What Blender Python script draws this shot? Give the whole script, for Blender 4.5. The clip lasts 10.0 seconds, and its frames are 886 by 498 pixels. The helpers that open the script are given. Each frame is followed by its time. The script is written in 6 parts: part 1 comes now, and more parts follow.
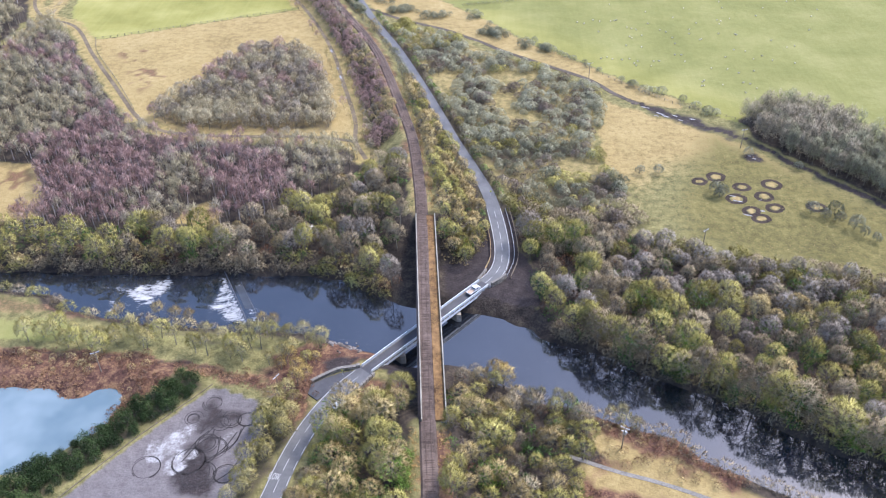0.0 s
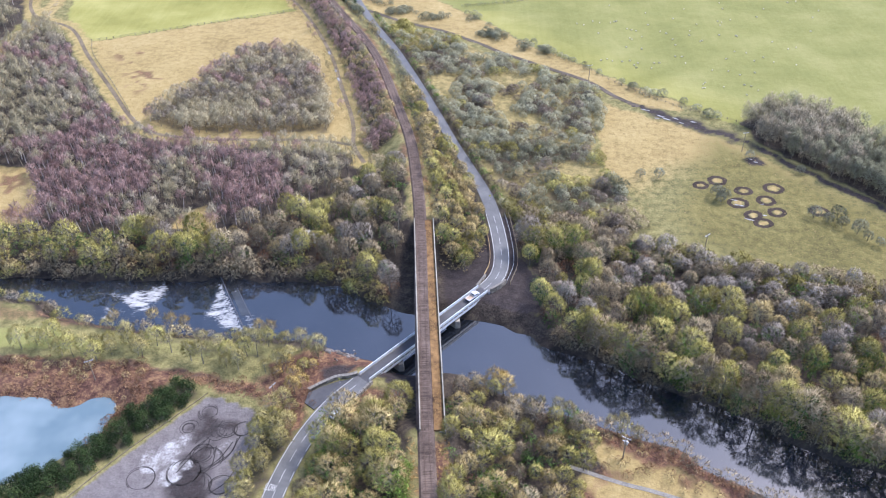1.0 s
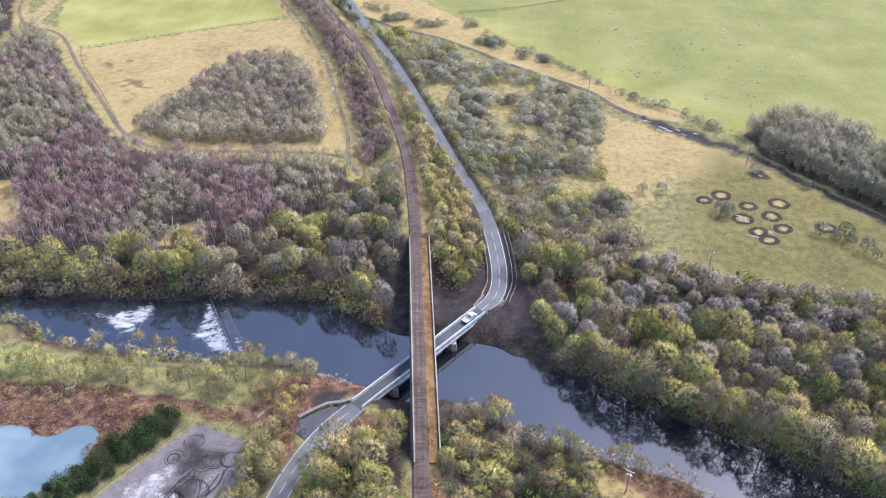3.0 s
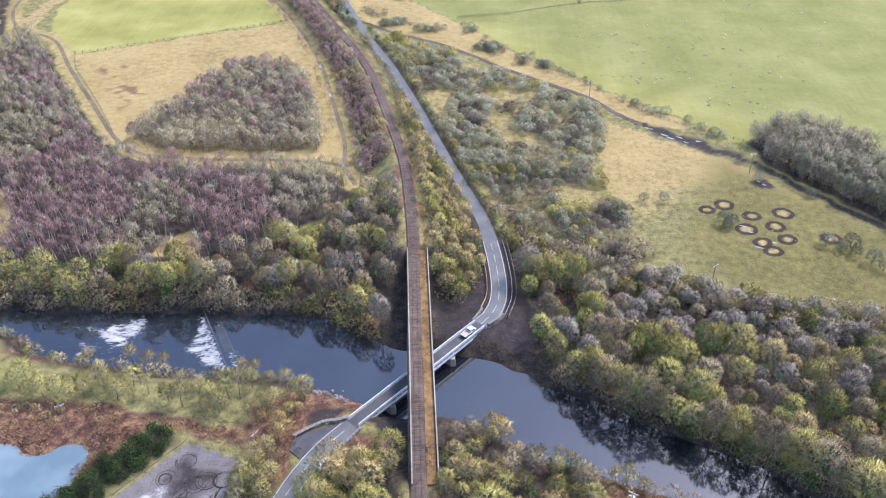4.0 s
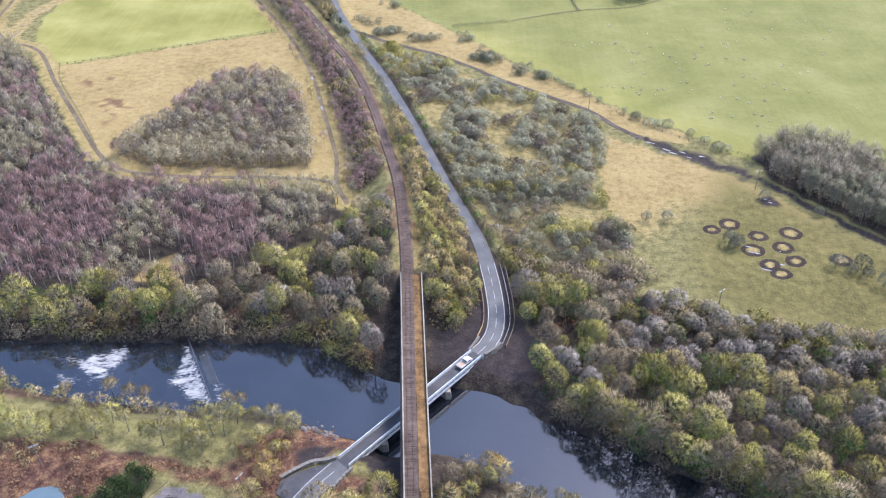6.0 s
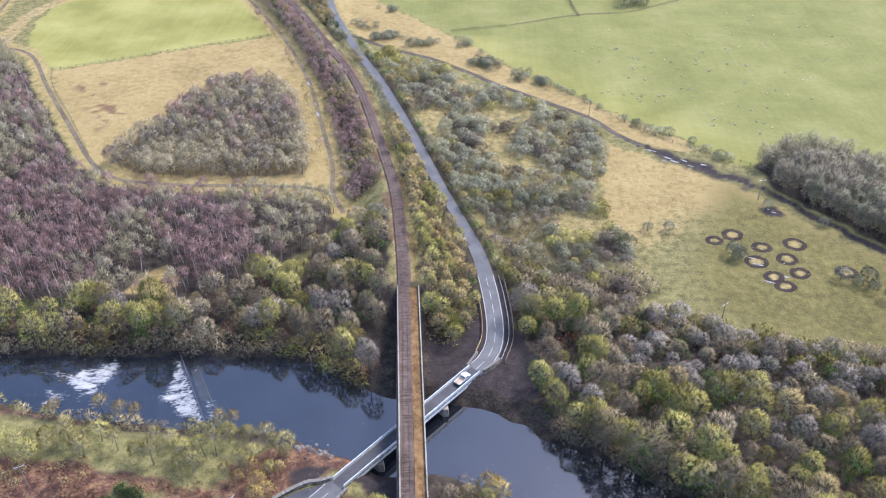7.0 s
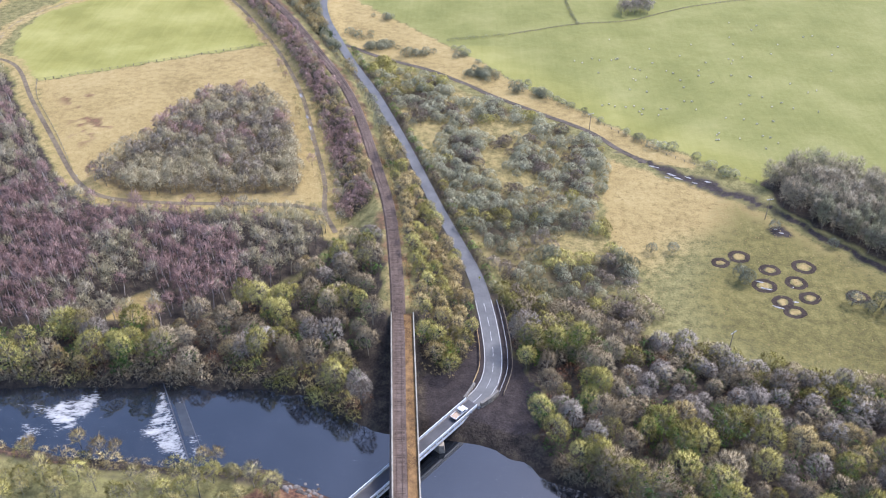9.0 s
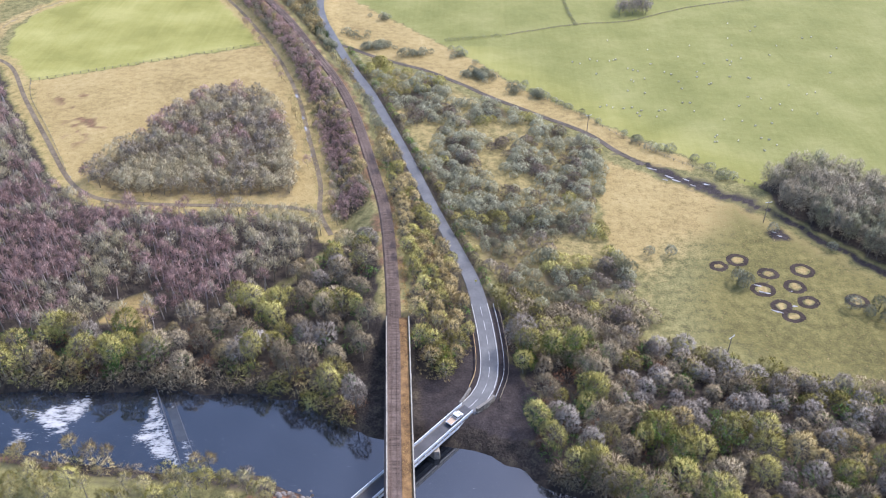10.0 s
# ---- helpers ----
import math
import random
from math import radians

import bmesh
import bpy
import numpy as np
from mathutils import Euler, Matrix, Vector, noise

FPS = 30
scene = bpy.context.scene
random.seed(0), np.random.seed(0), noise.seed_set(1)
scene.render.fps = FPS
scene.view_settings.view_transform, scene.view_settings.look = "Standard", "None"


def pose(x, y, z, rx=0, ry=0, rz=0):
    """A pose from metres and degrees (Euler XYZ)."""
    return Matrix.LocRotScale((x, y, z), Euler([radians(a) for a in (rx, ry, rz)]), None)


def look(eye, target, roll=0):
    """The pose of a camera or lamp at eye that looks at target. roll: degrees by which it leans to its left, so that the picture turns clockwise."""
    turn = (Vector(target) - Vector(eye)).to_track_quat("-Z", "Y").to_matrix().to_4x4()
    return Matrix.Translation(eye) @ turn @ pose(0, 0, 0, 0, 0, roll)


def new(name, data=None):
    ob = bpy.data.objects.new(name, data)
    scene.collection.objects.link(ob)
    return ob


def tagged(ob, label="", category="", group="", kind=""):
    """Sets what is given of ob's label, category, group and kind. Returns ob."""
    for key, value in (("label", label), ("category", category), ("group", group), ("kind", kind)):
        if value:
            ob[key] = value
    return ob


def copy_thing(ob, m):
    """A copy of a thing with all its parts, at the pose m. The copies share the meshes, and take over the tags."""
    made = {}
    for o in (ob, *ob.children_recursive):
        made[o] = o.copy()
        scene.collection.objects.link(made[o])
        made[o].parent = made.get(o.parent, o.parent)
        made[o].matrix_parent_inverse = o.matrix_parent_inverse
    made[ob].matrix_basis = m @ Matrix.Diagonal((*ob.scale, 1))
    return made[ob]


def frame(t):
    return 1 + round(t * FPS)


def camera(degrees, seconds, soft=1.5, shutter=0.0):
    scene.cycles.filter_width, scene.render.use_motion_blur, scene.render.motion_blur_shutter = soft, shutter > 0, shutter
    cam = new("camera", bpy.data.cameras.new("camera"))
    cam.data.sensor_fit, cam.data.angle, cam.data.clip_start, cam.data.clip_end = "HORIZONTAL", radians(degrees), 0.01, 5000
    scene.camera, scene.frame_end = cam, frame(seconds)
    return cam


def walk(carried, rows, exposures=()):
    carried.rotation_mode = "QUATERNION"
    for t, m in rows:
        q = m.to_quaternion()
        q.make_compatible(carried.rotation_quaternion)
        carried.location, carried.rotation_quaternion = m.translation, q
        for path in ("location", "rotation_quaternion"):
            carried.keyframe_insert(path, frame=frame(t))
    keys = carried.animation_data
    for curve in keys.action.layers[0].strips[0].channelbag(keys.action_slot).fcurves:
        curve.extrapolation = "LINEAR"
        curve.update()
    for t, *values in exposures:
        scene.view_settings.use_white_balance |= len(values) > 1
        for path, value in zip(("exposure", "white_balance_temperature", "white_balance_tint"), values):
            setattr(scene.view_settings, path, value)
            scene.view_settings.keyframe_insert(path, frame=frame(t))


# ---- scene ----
cam = camera(56.0, 10.0, 1.1)
PATH = [
    (0, (0.026, 5.421, 174.294), (-0.063, 7.014, 173.087), -0.9),
    (0.5, (0.027, 7.059, 174.202), (-0.062, 8.651, 172.995), -0.9),
    (1, (0.015, 9.221, 174.074), (-0.072, 10.812, 172.866), -0.9),
    (1.5, (-0.032, 11.644, 173.943), (-0.118, 13.236, 172.735), -0.9),
    (2, (0.067, 14.215, 173.768), (-0.019, 15.807, 172.56), -0.9),
    (2.5, (0.068, 16.901, 173.668), (-0.016, 18.493, 172.46), -0.8),
    (4, (-0.096, 26.245, 173.192), (-0.175, 27.838, 171.986), -0.7),
    (4.5, (-0.018, 29.439, 173.053), (-0.096, 31.033, 171.848), -0.7),
    (5, (0.132, 32.796, 172.921), (0.055, 34.39, 171.715), -0.8),
    (5.5, (0.16, 36.347, 172.813), (0.085, 37.94, 171.607), -0.8),
    (7, (0.119, 46.398, 172.496), (0.05, 47.992, 171.289), -0.6),
    (7.5, (0.189, 49.752, 172.373), (0.122, 51.346, 171.166), -0.6),
    (8, (0.269, 53.159, 172.22), (0.204, 54.753, 171.014), -0.5),
    (8.5, (0.154, 56.545, 171.968), (0.092, 58.139, 170.762), -0.5),
    (9, (-0.122, 59.377, 171.73), (-0.183, 60.972, 170.525), -0.4),
    (9.5, (-0.05, 61.078, 171.512), (-0.109, 62.673, 170.306), -0.3),
    (10, (0.382, 61.994, 171.339), (0.326, 63.588, 170.132), -0.2),
]
walk(cam, [(t, look(eye, target, roll)) for t, eye, target, roll in PATH], [(0.0, 1.33, 5900, 17), (10.0, 1.2, 5900, 17)])

# ---- sky, sun, exposure ----
SUN_AZ, SUN_EL = 54.0, 54.0  # degrees from +y towards +x, and above the horizon
world = bpy.data.worlds.new("sky")
scene.world = world
world.use_nodes = True
wn = world.node_tree
sky = wn.nodes.new("ShaderNodeTexSky")
sky.sky_type = "NISHITA"
sky.sun_disc = False
sky.sun_elevation, sky.sun_rotation = radians(SUN_EL), radians(SUN_AZ)
sky.air_density, sky.dust_density, sky.ozone_density = 1.0, 2.0, 2.4
wn.nodes["Background"].inputs["Strength"].default_value = 0.15
wn.links.new(sky.outputs[0], wn.nodes["Background"].inputs["Color"])
sun = new("sun", bpy.data.lights.new("sun", "SUN"))
sun.data.energy, sun.data.angle, sun.data.color = 1.8, radians(14), (1.0, 0.94, 0.85)
sd = Vector((math.sin(radians(SUN_AZ)) * math.cos(radians(SUN_EL)), math.cos(radians(SUN_AZ)) * math.cos(radians(SUN_EL)), math.sin(radians(SUN_EL))))
sun.matrix_world = look(sd * 400, (0, 0, 0))

# ---- materials ----
def nodes_of(name):
    m = bpy.data.materials.new(name)
    m.use_nodes = True
    return m, m.node_tree, m.node_tree.nodes["Principled BSDF"]


def link(nt, a, b):
    nt.links.new(a, b)


def noise_node(nt, scale, detail=3.0, rough=0.55, vector=None):
    n = nt.nodes.new("ShaderNodeTexNoise")
    n.inputs["Scale"].default_value, n.inputs["Detail"].default_value, n.inputs["Roughness"].default_value = scale, detail, rough
    if vector is not None:
        link(nt, vector, n.inputs["Vector"])
    return n.outputs["Fac"]


def place(nt):
    return nt.nodes.new("ShaderNodeNewGeometry").outputs["Position"]


def ramp(nt, fac, stops):
    n = nt.nodes.new("ShaderNodeValToRGB")
    n.color_ramp.elements[0].position, n.color_ramp.elements[0].color = stops[0][0], (*stops[0][1], 1)
    n.color_ramp.elements[1].position, n.color_ramp.elements[1].color = stops[-1][0], (*stops[-1][1], 1)
    for p, c in stops[1:-1]:
        e = n.color_ramp.elements.new(p)
        e.color = (*c, 1)
    link(nt, fac, n.inputs[0])
    return n.outputs[0]


def mix(nt, fac, a, b, mode="MIX"):
    n = nt.nodes.new("ShaderNodeMix")
    n.data_type, n.blend_type = "RGBA", mode
    for value, slot in ((fac, 0), (a, 6), (b, 7)):
        if isinstance(value, (int, float)):
            n.inputs[slot].default_value = value
        elif isinstance(value, tuple):
            n.inputs[slot].default_value = (*value, 1)
        else:
            link(nt, value, n.inputs[slot])
    return n.outputs[2]


def sums(nt, op, a, b):
    n = nt.nodes.new("ShaderNodeMath")
    n.operation, n.use_clamp = op, False
    for value, slot in ((a, 0), (b, 1)):
        if isinstance(value, (int, float)):
            n.inputs[slot].default_value = value
        else:
            link(nt, value, n.inputs[slot])
    return n.outputs[0]


def span(nt, fac, lo, hi):
    n = nt.nodes.new("ShaderNodeMapRange")
    n.inputs[1].default_value, n.inputs[2].default_value = lo, hi
    link(nt, fac, n.inputs[0])
    return n.outputs[0]


def bump(nt, bsdf, height, strength, distance):
    n = nt.nodes.new("ShaderNodeBump")
    n.inputs["Strength"].default_value, n.inputs["Distance"].default_value = strength, distance
    link(nt, height, n.inputs["Height"])
    link(nt, n.outputs[0], bsdf.inputs["Normal"])


def plain(name, dark, light, scale, rough=0.85, metal=0.0, relief=0.0, per_object=0.0, coarse=0.3):
    """Two tones, mixed by a fine and a coarse noise."""
    m, nt, b = nodes_of(name)
    where = place(nt)
    fine, wide = noise_node(nt, scale, 4, 0.65, where), noise_node(nt, scale * 0.13, 2, 0.5, where)
    both = sums(nt, "ADD", sums(nt, "MULTIPLY", fine, 1 - coarse), sums(nt, "MULTIPLY", wide, coarse))
    if per_object:
        rnd = nt.nodes.new("ShaderNodeObjectInfo").outputs["Random"]
        both = sums(nt, "ADD", both, sums(nt, "MULTIPLY", sums(nt, "SUBTRACT", rnd, 0.5), per_object))
    link(nt, ramp(nt, both, ((0.32, dark), (0.68, light))), b.inputs["Base Color"])
    b.inputs["Roughness"].default_value, b.inputs["Metallic"].default_value = rough, metal
    if rough > 0.84:
        b.inputs["Specular IOR Level"].default_value = 0.15
    if relief:
        bump(nt, b, fine, 0.6, relief)
    return m


def twig_material(name, dark, mid, light, per_object=0.7, thin_share=0.05):
    """Bare twigs: the tone changes from plant to plant (by place and by object) and a little from twig to twig."""
    m, nt, b = nodes_of(name)
    where = place(nt)
    wide, fine = noise_node(nt, 0.11, 2, 0.6, where), noise_node(nt, 1.3, 3, 0.6, where)
    tone = sums(nt, "ADD", sums(nt, "MULTIPLY", wide, 0.75), sums(nt, "MULTIPLY", fine, 0.25))
    rnd = nt.nodes.new("ShaderNodeObjectInfo").outputs["Random"]
    tone = sums(nt, "ADD", tone, sums(nt, "MULTIPLY", sums(nt, "SUBTRACT", rnd, 0.5), per_object * 0.5))
    island = nt.nodes.new("ShaderNodeNewGeometry").outputs["Random Per Island"]
    tone = sums(nt, "ADD", tone, sums(nt, "MULTIPLY", sums(nt, "SUBTRACT", island, 0.5), 0.14))
    colour = ramp(nt, tone, ((0.25, dark), (0.5, mid), (0.78, light)))
    link(nt, colour, b.inputs["Base Color"])
    b.inputs["Roughness"].default_value = 0.9
    b.inputs["Specular IOR Level"].default_value = 0.15
    thin, blend = nt.nodes.new("ShaderNodeBsdfTranslucent"), nt.nodes.new("ShaderNodeMixShader")
    link(nt, colour, thin.inputs["Color"])
    blend.inputs[0].default_value = thin_share
    link(nt, b.outputs[0], blend.inputs[1])
    link(nt, thin.outputs[0], blend.inputs[2])
    link(nt, blend.outputs[0], nt.nodes["Material Output"].inputs["Surface"])
    return m


M_bark = plain("bark", (0.10, 0.09, 0.07), (0.30, 0.27, 0.21), 3.0, 0.9)
M_birch_bark = plain("birch_bark", (0.30, 0.25, 0.24), (0.68, 0.62, 0.58), 2.0, 0.8)
M_twig_olive = twig_material("twigs_olive", (0.171, 0.149, 0.046), (0.407, 0.369, 0.119), (0.660, 0.600, 0.215))
M_twig_grey = twig_material("twigs_grey", (0.165, 0.132, 0.086), (0.358, 0.292, 0.187), (0.528, 0.446, 0.297))
M_twig_tan = twig_material("twigs_tan", (0.253, 0.193, 0.088), (0.473, 0.374, 0.176), (0.660, 0.539, 0.264))
M_twig_purple = twig_material("twigs_purple", (0.27, 0.172, 0.16), (0.47, 0.33, 0.305), (0.62, 0.47, 0.41), thin_share=0.35)
M_twig_gold = twig_material("twigs_gold", (0.308, 0.220, 0.077), (0.539, 0.407, 0.143), (0.704, 0.561, 0.231))
M_twig_willow = twig_material("twigs_willow", (0.264, 0.231, 0.094), (0.440, 0.385, 0.160), (0.594, 0.522, 0.242))
M_twig_sage = twig_material("twigs_sage", (0.15, 0.153, 0.1), (0.32, 0.32, 0.215), (0.49, 0.485, 0.345), thin_share=0.25)
M_twig_mauve = twig_material("twigs_mauve", (0.182, 0.156, 0.130), (0.358, 0.316, 0.270), (0.528, 0.479, 0.418))
M_twig_slate = twig_material("twigs_slate", (0.095, 0.102, 0.066), (0.215, 0.222, 0.155), (0.335, 0.34, 0.245))
M_twig_brown = twig_material("twigs_brown", (0.130, 0.105, 0.085), (0.260, 0.210, 0.170), (0.380, 0.330, 0.260))
M_twig_moss = twig_material("twigs_moss", (0.29, 0.258, 0.165), (0.46, 0.41, 0.27), (0.58, 0.52, 0.36), thin_share=0.35)
M_twig_ash = twig_material("twigs_ash", (0.26, 0.23, 0.17), (0.44, 0.39, 0.295), (0.57, 0.515, 0.395), thin_share=0.3)
M_leaf_ivy = twig_material("leaves_ivy", (0.03, 0.065, 0.02), (0.085, 0.165, 0.042), (0.2, 0.31, 0.08))
M_leaf_yew = twig_material("leaves_laurel", (0.018, 0.03, 0.012), (0.04, 0.065, 0.022), (0.085, 0.12, 0.04))
M_leaf_bright = twig_material("leaves_bright", (0.06, 0.10, 0.02), (0.14, 0.22, 0.04), (0.24, 0.34, 0.07))
M_pale_rock = plain("pale_rock", (0.07, 0.06, 0.053), (0.2, 0.18, 0.165), 2.0, 0.85, relief=0.05, per_object=0.5)
M_rust_tuft = twig_material("rust_grass", (0.14, 0.075, 0.03), (0.33, 0.20, 0.075), (0.52, 0.37, 0.15))
M_path = plain("track_earth", (0.085, 0.066, 0.046), (0.235, 0.188, 0.128), 0.7, 0.9, relief=0.05, coarse=0.4)
M_farm_track = plain("farm_track", (0.05, 0.041, 0.034), (0.16, 0.132, 0.108), 0.6, 0.9, relief=0.05, coarse=0.4)
M_mud = plain("trodden_mud", (0.022, 0.016, 0.013), (0.075, 0.056, 0.046), 1.4, 0.92, relief=0.06, coarse=0.4)
M_tyre_mud = plain("tyre_mud", (0.026, 0.023, 0.023), (0.07, 0.062, 0.06), 1.2, 0.85)
M_weir = plain("wet_stone", (0.04, 0.042, 0.048), (0.1, 0.103, 0.112), 0.9, 0.35)
M_spill = plain("wet_concrete", (0.03, 0.034, 0.04), (0.06, 0.066, 0.074), 0.5, 0.14)
M_bracken = twig_material("bracken", (0.07, 0.036, 0.028), (0.165, 0.088, 0.058), (0.3, 0.185, 0.1))
M_tuft = twig_material("dead_grass", (0.24, 0.18, 0.08), (0.38, 0.29, 0.14), (0.50, 0.41, 0.21))

M_asphalt = plain("asphalt", (0.075, 0.075, 0.078), (0.15, 0.149, 0.148), 1.2, 0.62, relief=0.01, coarse=0.6)
M_asphalt_dark = plain("asphalt_dark", (0.04, 0.04, 0.047), (0.085, 0.085, 0.092), 1.2, 0.75, relief=0.01, coarse=0.6)
M_line = plain("road_paint", (0.38, 0.38, 0.37), (0.66, 0.66, 0.64), 2.5, 0.6)
M_kerb = plain("kerb_stone", (0.13, 0.12, 0.105), (0.29, 0.27, 0.24), 2.0, 0.85)
M_ballast = plain("ballast", (0.052, 0.037, 0.03), (0.185, 0.138, 0.113), 0.9, 0.95, relief=0.06, coarse=0.5)
M_sleeper = plain("sleeper", (0.058, 0.042, 0.034), (0.178, 0.132, 0.108), 0.9, 0.9, per_object=0.3)
M_rail = plain("rail_steel", (0.07, 0.045, 0.034), (0.15, 0.1, 0.075), 4.0, 0.6, 0.4)
M_rust_grass = plain("trackside_grass", (0.045, 0.026, 0.016), (0.32, 0.19, 0.082), 0.45, 0.95, relief=0.1, coarse=0.3)
M_parapet = plain("weathered_paint", (0.13, 0.118, 0.09), (0.4, 0.365, 0.3), 0.9, 0.75, coarse=0.5)
M_girder = plain("girder_paint", (0.16, 0.16, 0.16), (0.30, 0.30, 0.30), 0.8, 0.6)
M_white_steel = plain("white_steel", (0.55, 0.57, 0.60), (0.80, 0.82, 0.84), 0.8, 0.5)
M_stone = plain("stone", (0.16, 0.14, 0.11), (0.42, 0.37, 0.30), 1.1, 0.9, relief=0.05, per_object=0.4)
M_wood = plain("timber", (0.14, 0.11, 0.08), (0.32, 0.27, 0.21), 5.0, 0.85)
M_fence_wood = plain("fence_timber", (0.35, 0.24, 0.12), (0.58, 0.42, 0.22), 4.0, 0.85)
M_galv = plain("galvanised_steel", (0.42, 0.43, 0.45), (0.62, 0.63, 0.65), 3.0, 0.45, 0.4)
M_wool = plain("wool", (0.46, 0.43, 0.34), (0.64, 0.6, 0.49), 6.0, 0.95, relief=0.03)
M_sheep_skin = plain("sheep_face", (0.10, 0.09, 0.08), (0.25, 0.22, 0.2), 8.0, 0.9)
M_car_white = plain("car_paint_white", (0.72, 0.73, 0.75), (0.80, 0.81, 0.82), 0.7, 0.25)
M_tyre = plain("tyre", (0.015, 0.015, 0.016), (0.035, 0.035, 0.035), 6.0, 0.8)
M_rim = plain("rim", (0.35, 0.35, 0.36), (0.5, 0.5, 0.5), 4.0, 0.35, 0.8)
M_load = plain("load_bed", (0.36, 0.26, 0.18), (0.56, 0.43, 0.32), 3.0, 0.8)
M_lamp = plain("lamp_glass", (0.5, 0.5, 0.5), (0.7, 0.7, 0.7), 3.0, 0.2)
M_lamp_red = plain("lamp_red", (0.3, 0.02, 0.02), (0.4, 0.03, 0.03), 3.0, 0.25)
M_glass, nt_, b_ = nodes_of("car_glass")
b_.inputs["Base Color"].default_value, b_.inputs["Roughness"].default_value = (0.02, 0.025, 0.03, 1), 0.06
M_sign = plain("sign_face", (0.6, 0.55, 0.1), (0.75, 0.68, 0.15), 2.0, 0.5)
M_puddle, nt_, b_ = nodes_of("puddle_water")
b_.inputs["Base Color"].default_value, b_.inputs["Roughness"].default_value = (0.30, 0.29, 0.28, 1), 0.05
link(nt_, ramp(nt_, noise_node(nt_, 0.8, 3, 0.6, place(nt_)), ((0.35, (0.16, 0.15, 0.14)), (0.65, (0.45, 0.44, 0.44)))), b_.inputs["Base Color"])


def ground_material():
    """Grass, dead grass, leaf litter, bracken, mud and gravel, laid by the sheet's own zone attributes."""
    m, nt, b = nodes_of("ground")
    where = place(nt)

    def attr(name):
        n = nt.nodes.new("ShaderNodeAttribute")
        n.attribute_name = name
        return n.outputs["Fac"]

    fine, mid, wide = noise_node(nt, 1.6, 4, 0.65, where), noise_node(nt, 0.35, 4, 0.6, where), noise_node(nt, 0.035, 3, 0.55, where)
    mixed = sums(nt, "ADD", sums(nt, "MULTIPLY", fine, 0.45), sums(nt, "MULTIPLY", mid, 0.55))
    stretched = nt.nodes.new("ShaderNodeMapping")
    stretched.inputs["Rotation"].default_value = (0, 0, radians(38))
    stretched.inputs["Scale"].default_value = (0.5, 0.02, 0.3)
    link(nt, where, stretched.inputs["Vector"])
    streak = noise_node(nt, 1.0, 3, 0.6, stretched.outputs[0])
    grass = ramp(nt, sums(nt, "ADD", sums(nt, "MULTIPLY", mixed, 0.35), sums(nt, "ADD", sums(nt, "MULTIPLY", wide, 0.53), sums(nt, "MULTIPLY", streak, 0.12))),
                 ((0.36, (0.164, 0.168, 0.05)), (0.5, (0.212, 0.21, 0.068)), (0.64, (0.262, 0.252, 0.094))))
    tan = ramp(nt, sums(nt, "ADD", sums(nt, "MULTIPLY", mixed, 0.7), sums(nt, "MULTIPLY", wide, 0.3)),
               ((0.36, (0.2, 0.145, 0.062)), (0.5, (0.32, 0.24, 0.1)), (0.65, (0.41, 0.317, 0.15))))
    rough = ramp(nt, mixed, ((0.38, (0.1, 0.092, 0.037)), (0.5, (0.18, 0.162, 0.066)), (0.62, (0.275, 0.24, 0.1))))
    poached = ramp(nt, sums(nt, "ADD", sums(nt, "MULTIPLY", mixed, 0.75), sums(nt, "MULTIPLY", wide, 0.25)), ((0.37, (0.085, 0.075, 0.027)), (0.5, (0.152, 0.132, 0.046)), (0.63, (0.235, 0.196, 0.074))))
    # Leaf litter, with the shade under the trees put into its dark tone.
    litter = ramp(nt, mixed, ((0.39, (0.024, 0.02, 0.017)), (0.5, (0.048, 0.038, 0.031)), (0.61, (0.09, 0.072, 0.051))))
    bracken = ramp(nt, mixed, ((0.39, (0.055, 0.028, 0.022)), (0.5, (0.122, 0.064, 0.044)), (0.61, (0.25, 0.152, 0.08))))
    mud = ramp(nt, mixed, ((0.33, (0.022, 0.018, 0.018)), (0.55, (0.048, 0.039, 0.038)), (0.7, (0.09, 0.073, 0.066))))
    gravel = ramp(nt, mixed, ((0.33, (0.115, 0.1, 0.097)), (0.5, (0.16, 0.142, 0.138)), (0.7, (0.215, 0.195, 0.19))))
    # Wet sheen of the gravel lot, put in as a lighter colour.
    pale = ramp(nt, mixed, ((0.4, (0.2, 0.185, 0.175)), (0.5, (0.3, 0.287, 0.28)), (0.6, (0.42, 0.415, 0.41))))
    colour = rough
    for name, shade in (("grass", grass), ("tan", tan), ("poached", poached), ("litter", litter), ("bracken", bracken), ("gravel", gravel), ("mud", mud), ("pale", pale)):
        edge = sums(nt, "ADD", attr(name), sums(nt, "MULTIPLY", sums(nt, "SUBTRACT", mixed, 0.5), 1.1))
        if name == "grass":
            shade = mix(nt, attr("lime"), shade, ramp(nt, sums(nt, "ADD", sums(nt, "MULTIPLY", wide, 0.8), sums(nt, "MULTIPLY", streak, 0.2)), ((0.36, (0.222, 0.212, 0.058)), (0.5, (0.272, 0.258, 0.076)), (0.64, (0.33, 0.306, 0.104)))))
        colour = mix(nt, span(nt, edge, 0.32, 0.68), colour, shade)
    link(nt, colour, b.inputs["Base Color"])
    b.inputs["Roughness"].default_value = 0.95
    b.inputs["Specular IOR Level"].default_value = 0.2
    bump(nt, b, mixed, 0.9, 0.5)
    return m


